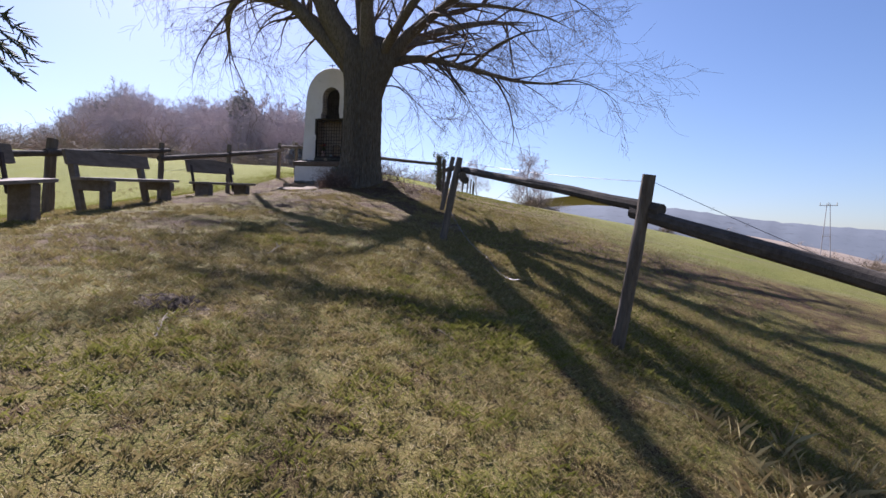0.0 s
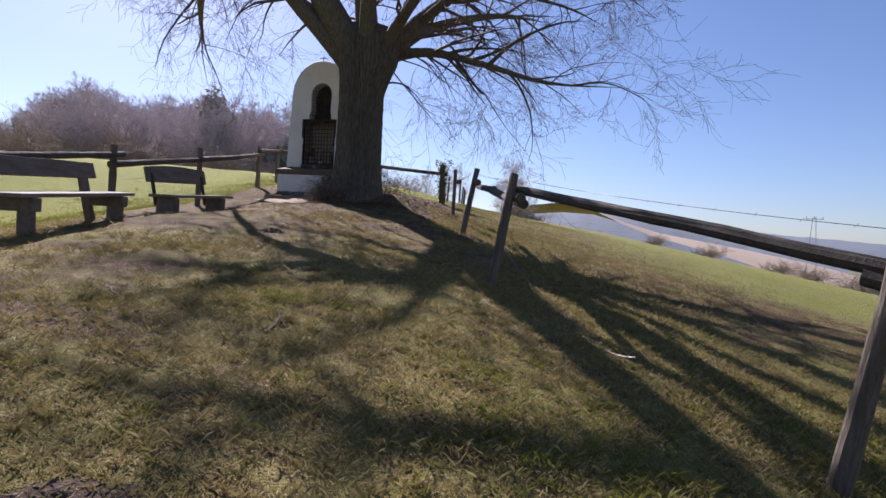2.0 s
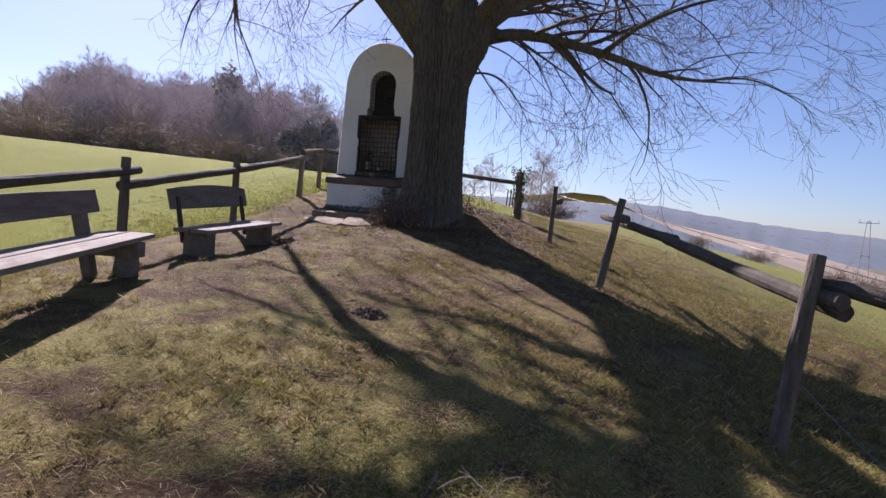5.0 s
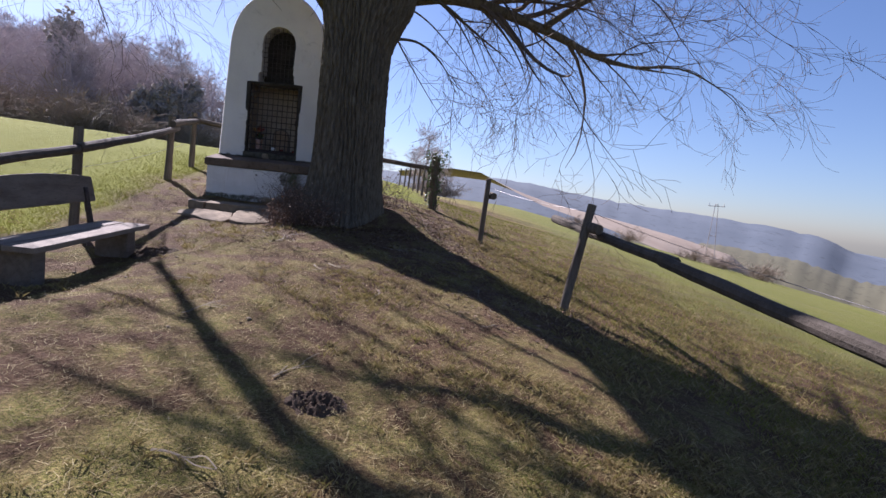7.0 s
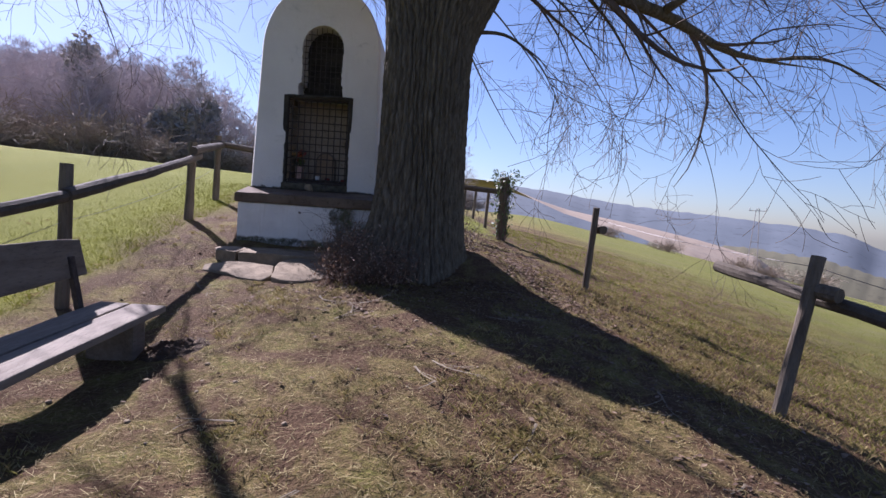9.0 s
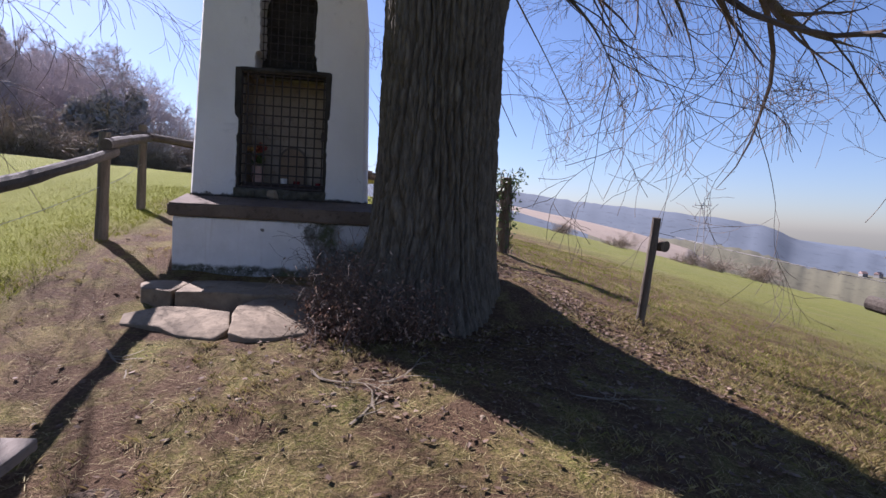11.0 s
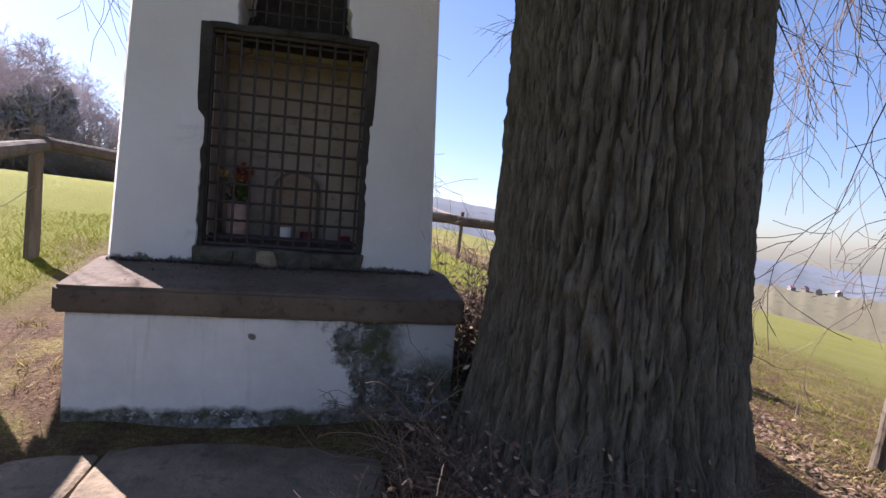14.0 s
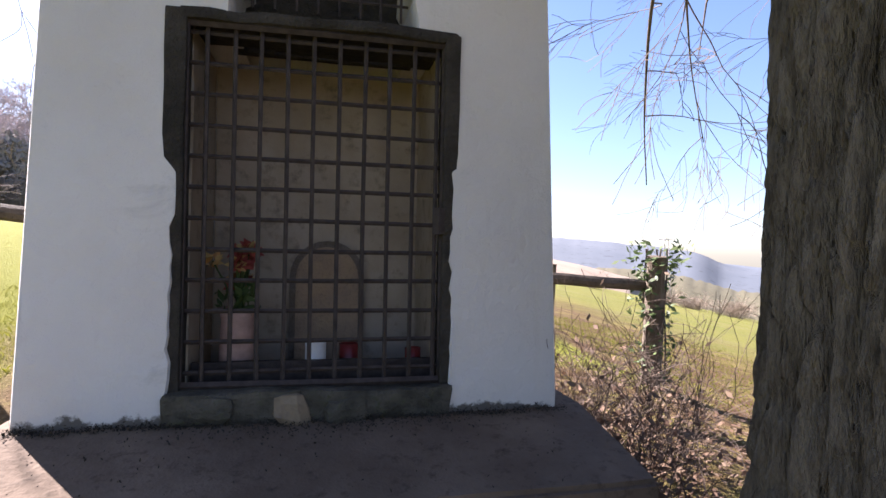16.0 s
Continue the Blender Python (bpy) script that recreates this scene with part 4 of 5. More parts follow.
    box("niche_floor", (-0.424, 0.06, 0.66), (0.386, 0.522, 0.755), LEDGE_STONE, "", 0.006)
    # The upper back gets the jambs' dark colour, unlike the ochre lower one.
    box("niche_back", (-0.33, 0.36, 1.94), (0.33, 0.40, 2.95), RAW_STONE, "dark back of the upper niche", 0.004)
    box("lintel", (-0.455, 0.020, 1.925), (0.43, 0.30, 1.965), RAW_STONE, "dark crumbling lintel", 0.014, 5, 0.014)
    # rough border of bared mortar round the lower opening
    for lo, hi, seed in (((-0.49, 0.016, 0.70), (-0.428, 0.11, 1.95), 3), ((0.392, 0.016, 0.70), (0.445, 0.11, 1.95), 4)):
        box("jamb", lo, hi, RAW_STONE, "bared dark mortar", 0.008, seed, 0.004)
    for k, (xa, xb, zt) in enumerate(((-0.40, -0.27, 0.750), (-0.13, -0.02, 0.762), (0.02, 0.17, 0.742), (0.27, 0.36, 0.752))):
        box("sill_stone", (xa, -0.022 - 0.006 * (k % 3), 0.655), (xb, 0.125, zt), SLAB_STONE if k == 1 else SILL_STONE, "mossy rubble sill stone", 0.030, 10 + k, 0.030)
    box("sill_mortar", (-0.47, -0.014, 0.63), (0.43, 0.13, 0.762), SILL_STONE, "dark mossy mortar of the sill", 0.016, 29, 0.018)
    box("niche_board", (-0.42, 0.13, 0.755), (0.40, 0.15, 0.83), IRON, "dark board along the front of the niche floor", 0.004)
    # iron grille
    grille = new("grille")
    grille.parent = sh
    tagged(grille, "rusty iron grille of crossed bars")
    def bar(name, a, b, r, lab=""):
        V, F = [], []
        tube(V, F, [Vector(a), Vector(a).lerp(Vector(b), 0.5) + Vector((rng.uniform(-1, 1), 0, rng.uniform(-1, 1))) * 0.002, Vector(b)], [r] * 3, 5)
        me = mesh_of(name, V, F, IRON)
        me.transform(inv)
        link(name, me, grille, lab)
    for k in range(10):
        x = -0.372 + 0.083 * k
        bar("bar", (x, 0.060, 0.765), (x + rng.uniform(-0.004, 0.004), 0.062, 1.92), 0.0078)
    for k in range(12):
        z = 0.81 + 0.0985 * k
        bar("bar", (-0.435, 0.070, z), (0.402, 0.070, z + rng.uniform(-0.005, 0.005)), 0.0078)
    for a, b in (((-0.437, 0.045, 0.77), (-0.433, 0.045, 1.93)), ((0.402, 0.045, 0.77), (0.399, 0.045, 1.93)), ((-0.437, 0.045, 0.775), (0.402, 0.045, 0.772)), ((-0.437, 0.045, 1.915), (0.402, 0.045, 1.922))):
        bar("frame_bar", a, b, 0.014)
    bar("latch", (0.385, 0.03, 1.27), (0.385, 0.03, 1.36), 0.024)
    for k in range(8):
        x = -0.245 + 0.07 * k
        bar("upper_bar", (x, 0.09, 2.0), (x, 0.09, 2.62 + 0.26 * math.sqrt(max(0, 1 - (x / 0.28) ** 2))), 0.005)
    for k in range(10):
        z = 2.06 + 0.08 * k
        w = 0.27 if z < 2.6 else 0.28 * math.sqrt(max(0.02, 1 - ((z - 2.6) / 0.30) ** 2))
        bar("upper_bar", (-w, 0.095, z), (w, 0.095, z), 0.005)
    # small iron cross on the top
    for name, a, b in (("cross_stem", (-0.03, 0.12, 3.44), (-0.03, 0.12, 3.62)), ("cross_arm", (-0.13, 0.12, 3.565), (0.07, 0.12, 3.565))):
        V, F = [], []
        tube(V, F, [Vector(a), Vector(b)], [0.011, 0.010], 6)
        me = mesh_of(name, V, F, IRON)
        me.transform(inv)
        link(name, me, sh, "small iron cross on the arch")
    return sh


shrine = build_shrine()


def turned(name, profile, material, at, label, category, group=""):
    """A vessel turned about its axis."""
    bm = bmesh.new()
    seg = 18
    rings = [[bm.verts.new((r * math.cos(6.2832 * k / seg), r * math.sin(6.2832 * k / seg), z)) for k in range(seg)] for r, z in profile]
    for ra, rb in zip(rings, rings[1:]):
        for k in range(seg):
            bm.faces.new((ra[k], ra[(k + 1) % seg], rb[(k + 1) % seg], rb[k]))
    bm.faces.new(rings[0][::-1])
    ob = part(name, bm, material, None, "", True)
    ob.location = at
    return tagged(ob, label, category, group)


CLAY = mat_plain("pinkish_clay", (0.42, 0.27, 0.22), 0.7)
PORCELAIN = mat_plain("white_porcelain", (0.70, 0.68, 0.64), 0.35, 0.0, 0.08)
PETAL_RED = mat_island("red_petals", [(0.28, 0.05, 0.05), (0.36, 0.08, 0.06), (0.20, 0.03, 0.04)], 0.6, 0.2)
PETAL_YELLOW = mat_island("yellow_petals", [(0.50, 0.30, 0.10), (0.56, 0.38, 0.14), (0.46, 0.22, 0.10)], 0.6, 0.2)
CANDLE_RED = mat_plain("dark_red_candle_glass", (0.16, 0.02, 0.02), 0.25)
vase = turned("flower_vase", ((0.048, 0.0), (0.062, 0.02), (0.060, 0.11), (0.055, 0.20), (0.068, 0.245), (0.060, 0.245), (0.050, 0.20), (0.048, 0.04)), CLAY, (-0.29, 0.24, 0.755), "pinkish clay flower vase on the niche floor", "vase")


def build_flowers():
    fl = thing("flower_bunch", (-0.285, 0.24, 0.95), "bunch of red and yellow artificial flowers in a vase", "flowers")
    rng = random.Random(8)
    V, F, LV, LF = [], [], [], []
    for k in range(16):
        a = rng.uniform(0, 6.28)
        tip = Vector((0.10 * math.cos(a) * rng.random(), 0.07 * math.sin(a), rng.uniform(0.12, 0.27)))
        tube(V, F, [Vector((0, 0, -0.12)), tip * 0.5 + Vector((0, 0, 0.02)), tip], [0.003] * 3, 4)
        bm = bmesh.new()
        for j in range(14):
            u = Vector((rng.gauss(0, 1), rng.gauss(0, 1), rng.gauss(0, 0.7))).normalized()
            w = u.orthogonal().normalized()
            c = tip + u * 0.016
            vs = [bm.verts.new(c - w * 0.015), bm.verts.new(c + u * 0.026), bm.verts.new(c + w * 0.015), bm.verts.new(c - u * 0.006)]
            bm.faces.new(vs)
        part("blossom", bm, PETAL_YELLOW if k % 3 == 0 else PETAL_RED, fl, "yellow blossom" if k % 3 == 0 else "red blossom")
    link("stem_tuft", mesh_of("stems", V, F, IVY), fl)
    link("foliage", leafy_mesh(4, blob(0, 0, 0.08, 0.09, 0.07, 0.10), 90, 0.022, IVY, "leaves"), fl)


build_flowers()


def build_icon():
    ic = thing("icon_panel", (0.02, 0.495, 0.755), "plain arched ochre picture panel leaning at the niche's back", "picture")
    for name, w, h, y, m in (("frame", 0.15, 0.48, 0.0, BENCH_WOOD), ("picture", 0.125, 0.455, -0.014, mat_two("faded_ochre_picture", (0.36, 0.25, 0.15), (0.24, 0.17, 0.12), 9.0, 0.6))):
        bm = bmesh.new()
        ring = [(-w, 0.0), (w, 0.0)] + [(w * math.cos(a), h - w + w * math.sin(a)) for a in [math.pi * i / 12 for i in range(13)]]
        f = bm.faces.new([bm.verts.new((x, y, z + 0.01)) for x, z in ring])
        ex = bmesh.ops.extrude_face_region(bm, geom=[f])
        for v in ex["geom"]:
            if isinstance(v, bmesh.types.BMVert):
                v.co.y += 0.02
        bmesh.ops.recalc_face_normals(bm, faces=bm.faces)
        part(name, bm, m, ic)


build_icon()
for x, y, r, h, m, lab in ((-0.02, 0.20, 0.036, 0.13, PORCELAIN, "small white porcelain cup in the niche"), (0.24, 0.22, 0.030, 0.055, PORCELAIN, "small white candle cup in the niche"), (0.10, 0.26, 0.036, 0.11, CANDLE_RED, "dark red grave candle in the niche"), (0.33, 0.2, 0.03, 0.10, CANDLE_RED, "dark red grave candle in the niche")):
    turned("candle_cup", ((r * 0.8, 0.0), (r, 0.015), (r, h), (r * 0.85, h), (r * 0.8, 0.03)), m, (x, y, 0.755), lab, "candle", "candles in the niche")

# stone steps before the shrine
def slab(outline, z0, z1, seed, label, wear=0.02, undercut=1.0, bevel=0.03, fall=0.0):
    """A step slab whose top falls towards the path by the share fall."""
    cx = sum(p[0] for p in outline) / len(outline)
    cy = sum(p[1] for p in outline) / len(outline)
    bm = stone_bm([(x - cx, y - cy) for x, y in outline], z0, z1, seed, wear, bevel, undercut)
    for v in bm.verts:
        v.co.z += fall * v.co.y * smooth01((v.co.z - z0) / (z1 - z0))
    ob = part("stone_slab", bm, SLAB_STONE)
    ob.location = (cx, cy, 0)
    return tagged(ob, label, "stone step", "stone steps of the shrine")


slab(((-0.98, -0.56), (-1.00, -0.80), (-0.92, -1.02), (-0.66, -1.07), (-0.65, -0.45), (-0.86, -0.45)), -0.52, -0.115, 1, "upper sandstone step slab with a broken corner", 0.014, 0.97, 0.02, 0.04)
slab(((-0.645, -0.44), (-0.65, -1.06), (-0.42, -1.03), (-0.1, -1.06), (0.2, -1.02), (0.52, -1.0), (0.54, -0.44)), -0.52, -0.118, 2, "long upper sandstone step slab below the plinth", 0.014, 0.985, 0.02, 0.04)
slab(((-0.90, -1.36), (-0.86, -1.52), (-0.56, -1.56), (-0.42, -1.66), (-0.15, -1.70), (-0.08, -1.54), (-0.15, -1.27), (-0.42, -1.19), (-0.68, -1.20)), -0.54, -0.285, 3, "cracked flat sandstone step slab set in the soil", 0.014, 1.0, 0.014, 0.25)
slab(((-0.12, -1.34), (-0.11, -1.21), (0.02, -1.06), (0.30, -1.05), (0.43, -1.16), (0.50, -1.40), (0.49, -1.64), (0.32, -1.69), (0.08, -1.74), (-0.05, -1.66)), -0.54, -0.25, 4, "large flat sandstone step slab with soil on it", 0.014, 1.0, 0.014, 0.24)
slab(((0.52, -1.30), (0.53, -1.50), (0.66, -1.55), (0.84, -1.46), (0.78, -1.26)), -0.52, -0.24, 5, "small broken stone beside the step slab", 0.012, 1.0, 0.015)


# ---- fences ----
def build_post(base_xy, top, r, seed, group, label, square=False):
    x, y = base_xy
    z = land(x, y)
    ob = new("fence_post", log_mesh("fence_post", (0, 0, -0.3), (top[0] - x, top[1] - y, top[2] - z), r * 1.04, r * 0.94, POST_WOOD, seed, 12, 0.012, 8, 0.05))
    ob.location = (x, y, z)
    return tagged(ob, label, "fence post", group)


RIGHT = "posts of the fence above the valley"
LAB = "weathered grey-brown round wooden fence post, leaning"
build_post((10.2, -12.7), (10.4, -12.8, land(10.2, -12.7) + 1.5), 0.085, 1, RIGHT, LAB)
build_post((7.63, -9.75), (7.86, -9.97, -0.68), 0.066, 2, RIGHT, "thick round weathered fence post, taller than the rest")
build_post((5.21, -7.2), (5.43, -7.0, -0.14), 0.056, 3, RIGHT, LAB)
build_post((4.33, -3.5), (4.58, -3.45, 0.36), 0.052, 4, RIGHT, LAB)
build_post((3.68, -0.37), (3.72, -0.52, 0.69), 0.044, 5, RIGHT, "weathered wooden fence post, upright")
build_post((2.88, 2.56), (2.86, 2.45, 1.2), 0.085, 6, RIGHT, "wooden fence post overgrown with ivy")
for k in range(7):
    x, y = 2.72 - 0.10 * k - 0.02 * k * k, 4.4 + 2.3 * k
    build_post((x, y), (x + 0.05, y, land(x, y) + 0.85), 0.035, 10 + k, "thin stakes along the field", "thin dark wooden stake of a wire fence")
LEFT = "posts of the fence behind the benches"
left_posts = [(-1.2, -13.2), (-1.35, -10.6), (-1.45, -7.9), (-1.5, -5.24), (-1.52, -2.79), (-1.9, 0.4), (-2.2, 2.1)]
for k, (x, y) in enumerate(left_posts):
    build_post((x, y), (x + (-0.02, 0.05, 0.04, 0, 0, 0.02, 0.0)[k], y + 0.03, land(x, y) + (1.2, 1.2, 1.25, 1.22, 1.25, 1.12, 1.12)[k]), (0.06, 0.07, 0.09, 0.06, 0.055, 0.06, 0.055)[k], 30 + k, LEFT, "dark weathered round wooden fence post")
build_post((0.75, 2.25), (0.76, 2.25, land(0.75, 2.25) + 0.78), 0.04, 50, "posts behind the shrine", "thin wooden fence post behind the shrine")


def build_rail(a, b, r0, r1, material, seed, label, group):
    mid = (Vector(a) + Vector(b)) / 2
    ob = new("fence_rail", log_mesh("fence_rail", Vector(a) - mid, Vector(b) - mid, r0, r1, material, seed, 10, 0.03, 12, 0.05))
    ob.location = mid
    return tagged(ob, label, "fence rail", group)


RR, RL = "rails of the fence above the valley", "rails of the fence behind the benches"
DARKL = "dark weathered pole rail nailed to fence posts"
build_rail((4.47, -2.20, 0.16), (5.01, -4.72, -0.13), 0.054, 0.058, RAIL_DARK, 3, DARKL, RR)
build_rail((4.95, -4.58, -0.12), (5.56, -7.16, -0.50), 0.058, 0.058, RAIL_DARK, 4, DARKL, RR)
build_rail((5.47, -6.95, -0.32), (7.98, -10.02, -1.02), 0.052, 0.062, RAIL_DARK, 5, "grey split pole rail, lighter where the bark is gone", RR)
build_rail((7.75, -9.75, -1.03), (10.5, -12.95, -2.0), 0.068, 0.072, RAIL_DARK, 6, DARKL, RR)
for k, (p, q) in enumerate(zip(left_posts, left_posts[1:])):
    ov = 0.15
    d = (Vector((*q, 0)) - Vector((*p, 0))).normalized() * ov
    za, zb = land(*p) + (0.98, 0.98, 1.0, 0.86, 0.98, 0.98)[k], land(*q) + (0.98, 1.02, 1.08, 1.02, 0.93, 0.98)[k]
    build_rail((p[0] + 0.09 - d.x, p[1] - d.y, za), (q[0] + 0.09 + d.x, q[1] + d.y, zb), 0.06, 0.05, RAIL_DARK, 20 + k, DARKL, RL)
build_rail((-2.3, 2.08, land(-2.2, 2.1) + 1.0), (0.85, 2.32, land(0.8, 2.3) + 0.74), 0.055, 0.05, RAIL_DARK, 40, DARKL, "rails behind the shrine")
build_rail((0.65, 2.32, land(0.8, 2.3) + 0.73), (3.0, 2.58, 0.93), 0.055, 0.05, RAIL_DARK, 41, DARKL, "rails behind the shrine")
for k, (p, off) in enumerate((((5.50, -7.09, -0.42), 0.05), ((7.90, -9.88, -1.03), 0.05), ((3.80, -0.44, 0.42), 0.0), ((4.60, -3.55, 0.10), 0.0))):
    ob = new("rail_stub", log_mesh("rail_stub", (-0.02, 0.08, 0), (0.03, -0.09, -0.01), 0.06, 0.056, POST_WOOD, 60 + k, 12, 0.003, 4, 0.04))
    ob.location = p
    tagged(ob, "sawn-off dark rail end nailed to a post", "rail stub", "rail stubs on the posts")


def build_wire(points, label, sag=0.04, r=0.0025):
    V, F = [], []
    pts = []
    for a, b in zip(points, points[1:]):
        a, b = Vector(a), Vector(b)
        for i in range(12):
            t = i / 12
            pts.append(a.lerp(b, t) - Vector((0, 0, sag * 4 * t * (1 - t))))
    pts.append(Vector(points[-1]))
    tube(V, F, pts, [r] * len(pts), 4)
    for i in range(0, len(pts) - 1, 1):
        p = pts[i]
        tube(V, F, [p + Vector((0.012, 0, 0.014)), p, p + Vector((-0.012, 0.004, -0.014))], [0.0015] * 3, 3)
    return tagged(new("barbed_wire", mesh_of("barbed_wire", V, F, WIRE)), label, "wire", "barbed wires of the fence")


build_wire(((10.4, -12.8, -2.2), (7.9, -9.97, -0.75), (5.45, -7.0, -0.20), (4.56, -3.45, 0.28), (3.75, -0.44, 0.55)), "thin rusty barbed wire strung along the fence posts")
build_wire(((5.32, -7.1, -0.95), (6.1, -8.2, -1.62), (6.6, -8.75, -1.85)), "slack barbed wire hanging down into the grass", 0.10, 0.004)
build_wire(((-1.5, -5.24, -0.25), (-1.52, -2.79, 0.2), (-1.9, 0.4, 0.7), (-2.2, 2.1, 1.05)), "thin wire strung along the fence behind the benches")


# ---- benches ----
def build_bench(p0, p1, back_h, depth, label, heavy, seed):
    """p0, p1: the ends of the seat's middle line, at its top; the bench faces the path."""
    p0, p1 = Vector(p0), Vector(p1)
    mid, d = (p0 + p1) / 2, p1 - p0
    length = d.length
    yaw = math.degrees(math.atan2(-d.x, d.y))
    tilt = math.degrees(math.asin(d.z / length))
    gz = land(mid.x, mid.y)
    b = thing("wooden_bench", (mid.x, mid.y, gz), label, "bench", "benches by the fence")
    b.rotation_euler = (0, 0, radians(yaw))
    up = mid.z - gz
    lean = Matrix.Rotation(radians(tilt), 4, "X")
    at = lambda x, y, z: Matrix.Translation((x, y, z + math.tan(radians(tilt)) * y)) @ lean
    for k, (x, w) in enumerate(((0.12, 0.26), (-0.14, 0.22))):
        part("seat_plank", moved(plank_bm((w, length, 0.05), seed + k, 0.010, 0.005), at(x, 0, up - 0.028)), SEAT_WOOD, b, "pale worn seat plank")
    bx = -depth * 0.5 - 0.08
    bw = 0.24 if heavy else 0.26
    tip = Matrix.Rotation(radians(-12), 4, "Y")
    part("backrest", moved(plank_bm((0.055, length * (0.97 if heavy else 0.93), bw), seed + 5, 0.012, 0.006, 8, 0.0 if heavy else 0.05), at(bx - 0.06, 0, up + back_h - bw / 2) @ tip), BENCH_WOOD, b, "dark weathered backrest plank")
    for k, y in enumerate((-length * 0.40, length * 0.38)):
        ground = land(*(b.matrix_basis @ Vector((0, y, 0))).xy) - gz - 0.15
        top = up + math.tan(radians(tilt)) * y - 0.055
        h = top - ground
        if heavy:
            part("leg", moved(plank_bm((0.13, 0.15, h), seed + 20 + k, 0.02, 0.008, 2), Matrix.Translation((0.14, y, ground + h / 2))), BENCH_WOOD, b)
            part("cross_beam", moved(plank_bm((depth + 0.10, 0.15, 0.16), seed + 30 + k, 0.02, 0.008, 2), Matrix.Translation((-0.02, y, top - 0.082))), BENCH_WOOD, b)
            hb = top + back_h - ground
            part("back_post", moved(plank_bm((0.10, 0.13, hb / math.cos(radians(12))), seed + 40 + k, 0.016, 0.008, 2), Matrix.Translation((bx - 0.0, y + 0.0, ground + hb / 2)) @ tip), BENCH_WOOD, b)
        else:
            part("leg", moved(plank_bm((depth * 0.75, 0.17, h), seed + 20 + k, 0.022, 0.010, 2), Matrix.Translation((0.0, y, ground + h / 2))), BENCH_WOOD, b)
            hb = back_h + 0.12
            part("back_post", moved(plank_bm((0.04, 0.055, hb), seed + 40 + k, 0.006, 0.003, 2), Matrix.Translation((bx + 0.02, y, top + hb / 2 - 0.16)) @ tip), IRON, b, "thin iron back support")
    return b


build_bench((-0.10, -8.45, -0.70), (-0.72, -5.98, -0.50), 0.42, 0.46, "heavy weathered timber bench with a plank backrest", True, 100)
build_bench((-0.60, -5.16, -0.46), (-0.56, -3.41, -0.34), 0.46, 0.46, "weathered wooden bench with an arched backrest on block legs", False, 200)
build_bench((0.40, -11.75, -1.12), (0.08, -9.35, -0.80), 0.44, 0.46, "heavy weathered timber bench at the lower end of the row", False, 300)


# ---- pylon and village far off ----
def build_pylon():
    x, y = 31.2, 42.9
    p = thing("power_pole", (x, y, lie(x, y) - 1), "grey two-legged electricity pole with a cross-arm in the valley", "power pole")
    top = 2.8 - (lie(x, y) - 1)
    for s in (-1, 1):
        V, F = [], []
        tube(V, F, [Vector((s * 0.42, -s * 0.28, 0)), Vector((s * 0.10, -s * 0.07, top))], [0.045, 0.03], 6)
        link("leg", mesh_of("leg", V, F, FAR_TWIG), p)
    for name, a, b, r in (("cross_arm", (-0.62, 0.41, top - 0.2), (0.62, -0.41, top - 0.2), 0.035), ("brace", (-0.3, 0.2, top * 0.55), (0.3, -0.2, top * 0.55), 0.03)):
        V, F = [], []
        tube(V, F, [Vector(a), Vector(b)], [r, r], 6)
        link(name, mesh_of(name, V, F, FAR_TWIG), p)
    for s in (-1, 0, 1):
        V, F = [], []
        tube(V, F, [Vector((s * 0.55, -s * 0.36, top - 0.16)), Vector((s * 0.55, -s * 0.36, top + 0.1))], [0.05, 0.035], 6)
        link("insulator", mesh_of("insulator", V, F, PORCELAIN), p)


build_pylon()
HOUSE_WALL = mat_plain("pale_house_wall", (0.22, 0.21, 0.20), 0.9, 0.0, 0.1, 0.5)
HOUSE_ROOF = mat_plain("faded_roof", (0.30, 0.20, 0.17), 0.9, 0.0, 0.2, 0.5)
WINDOW_DARK = mat_plain("dark_window", (0.10, 0.11, 0.13), 0.3)


def build_house(h, dist, w, d, ht, turn, el):
    x, y = at_heading(h, dist)
    z = dist * math.tan(radians(el))
    ho = thing("village_house", (x, y, z), "small pale far-off house with a pitched roof", "house", "houses of the far village")
    ho.rotation_euler = (0, 0, radians(turn))
    bm = bmesh.new()
    bmesh.ops.create_cube(bm, size=1.0)
    bmesh.ops.scale(bm, vec=(w, d, ht + 4), verts=bm.verts)
    bmesh.ops.translate(bm, vec=(0, 0, ht / 2 - 2), verts=bm.verts)
    part("wall", bm, HOUSE_WALL, ho)
    bm = bmesh.new()
    P = [bm.verts.new(c) for c in ((-w * 0.55, -d * 0.55, ht), (w * 0.55, -d * 0.55, ht), (w * 0.55, d * 0.55, ht), (-w * 0.55, d * 0.55, ht), (-w * 0.55, 0, ht + d * 0.45), (w * 0.55, 0, ht + d * 0.45))]
    for f in ((0, 1, 5, 4), (2, 3, 4, 5), (1, 2, 5), (3, 0, 4), (3, 2, 1, 0)):
        bm.faces.new([P[i] for i in f])
    part("roof", bm, HOUSE_ROOF, ho)
    for k in (-1, 1):
        bm = bmesh.new()
        bmesh.ops.create_cube(bm, size=1.0)
        bmesh.ops.scale(bm, vec=(w * 0.14, 0.3, ht * 0.3), verts=bm.verts)
        bmesh.ops.translate(bm, vec=(k * w * 0.25, -d / 2 - 0.05, ht * 0.55), verts=bm.verts)
        part("window", bm, WINDOW_DARK, ho)


for k, (h, dist, el) in enumerate(((43.6, 395, -3.25), (44.6, 396, -3.2), (45.6, 395, -3.3), (47.0, 396, -3.3))):
    build_house(h, dist, 3.4 + k % 3, 2.8, 1.4, 20 * k, el)


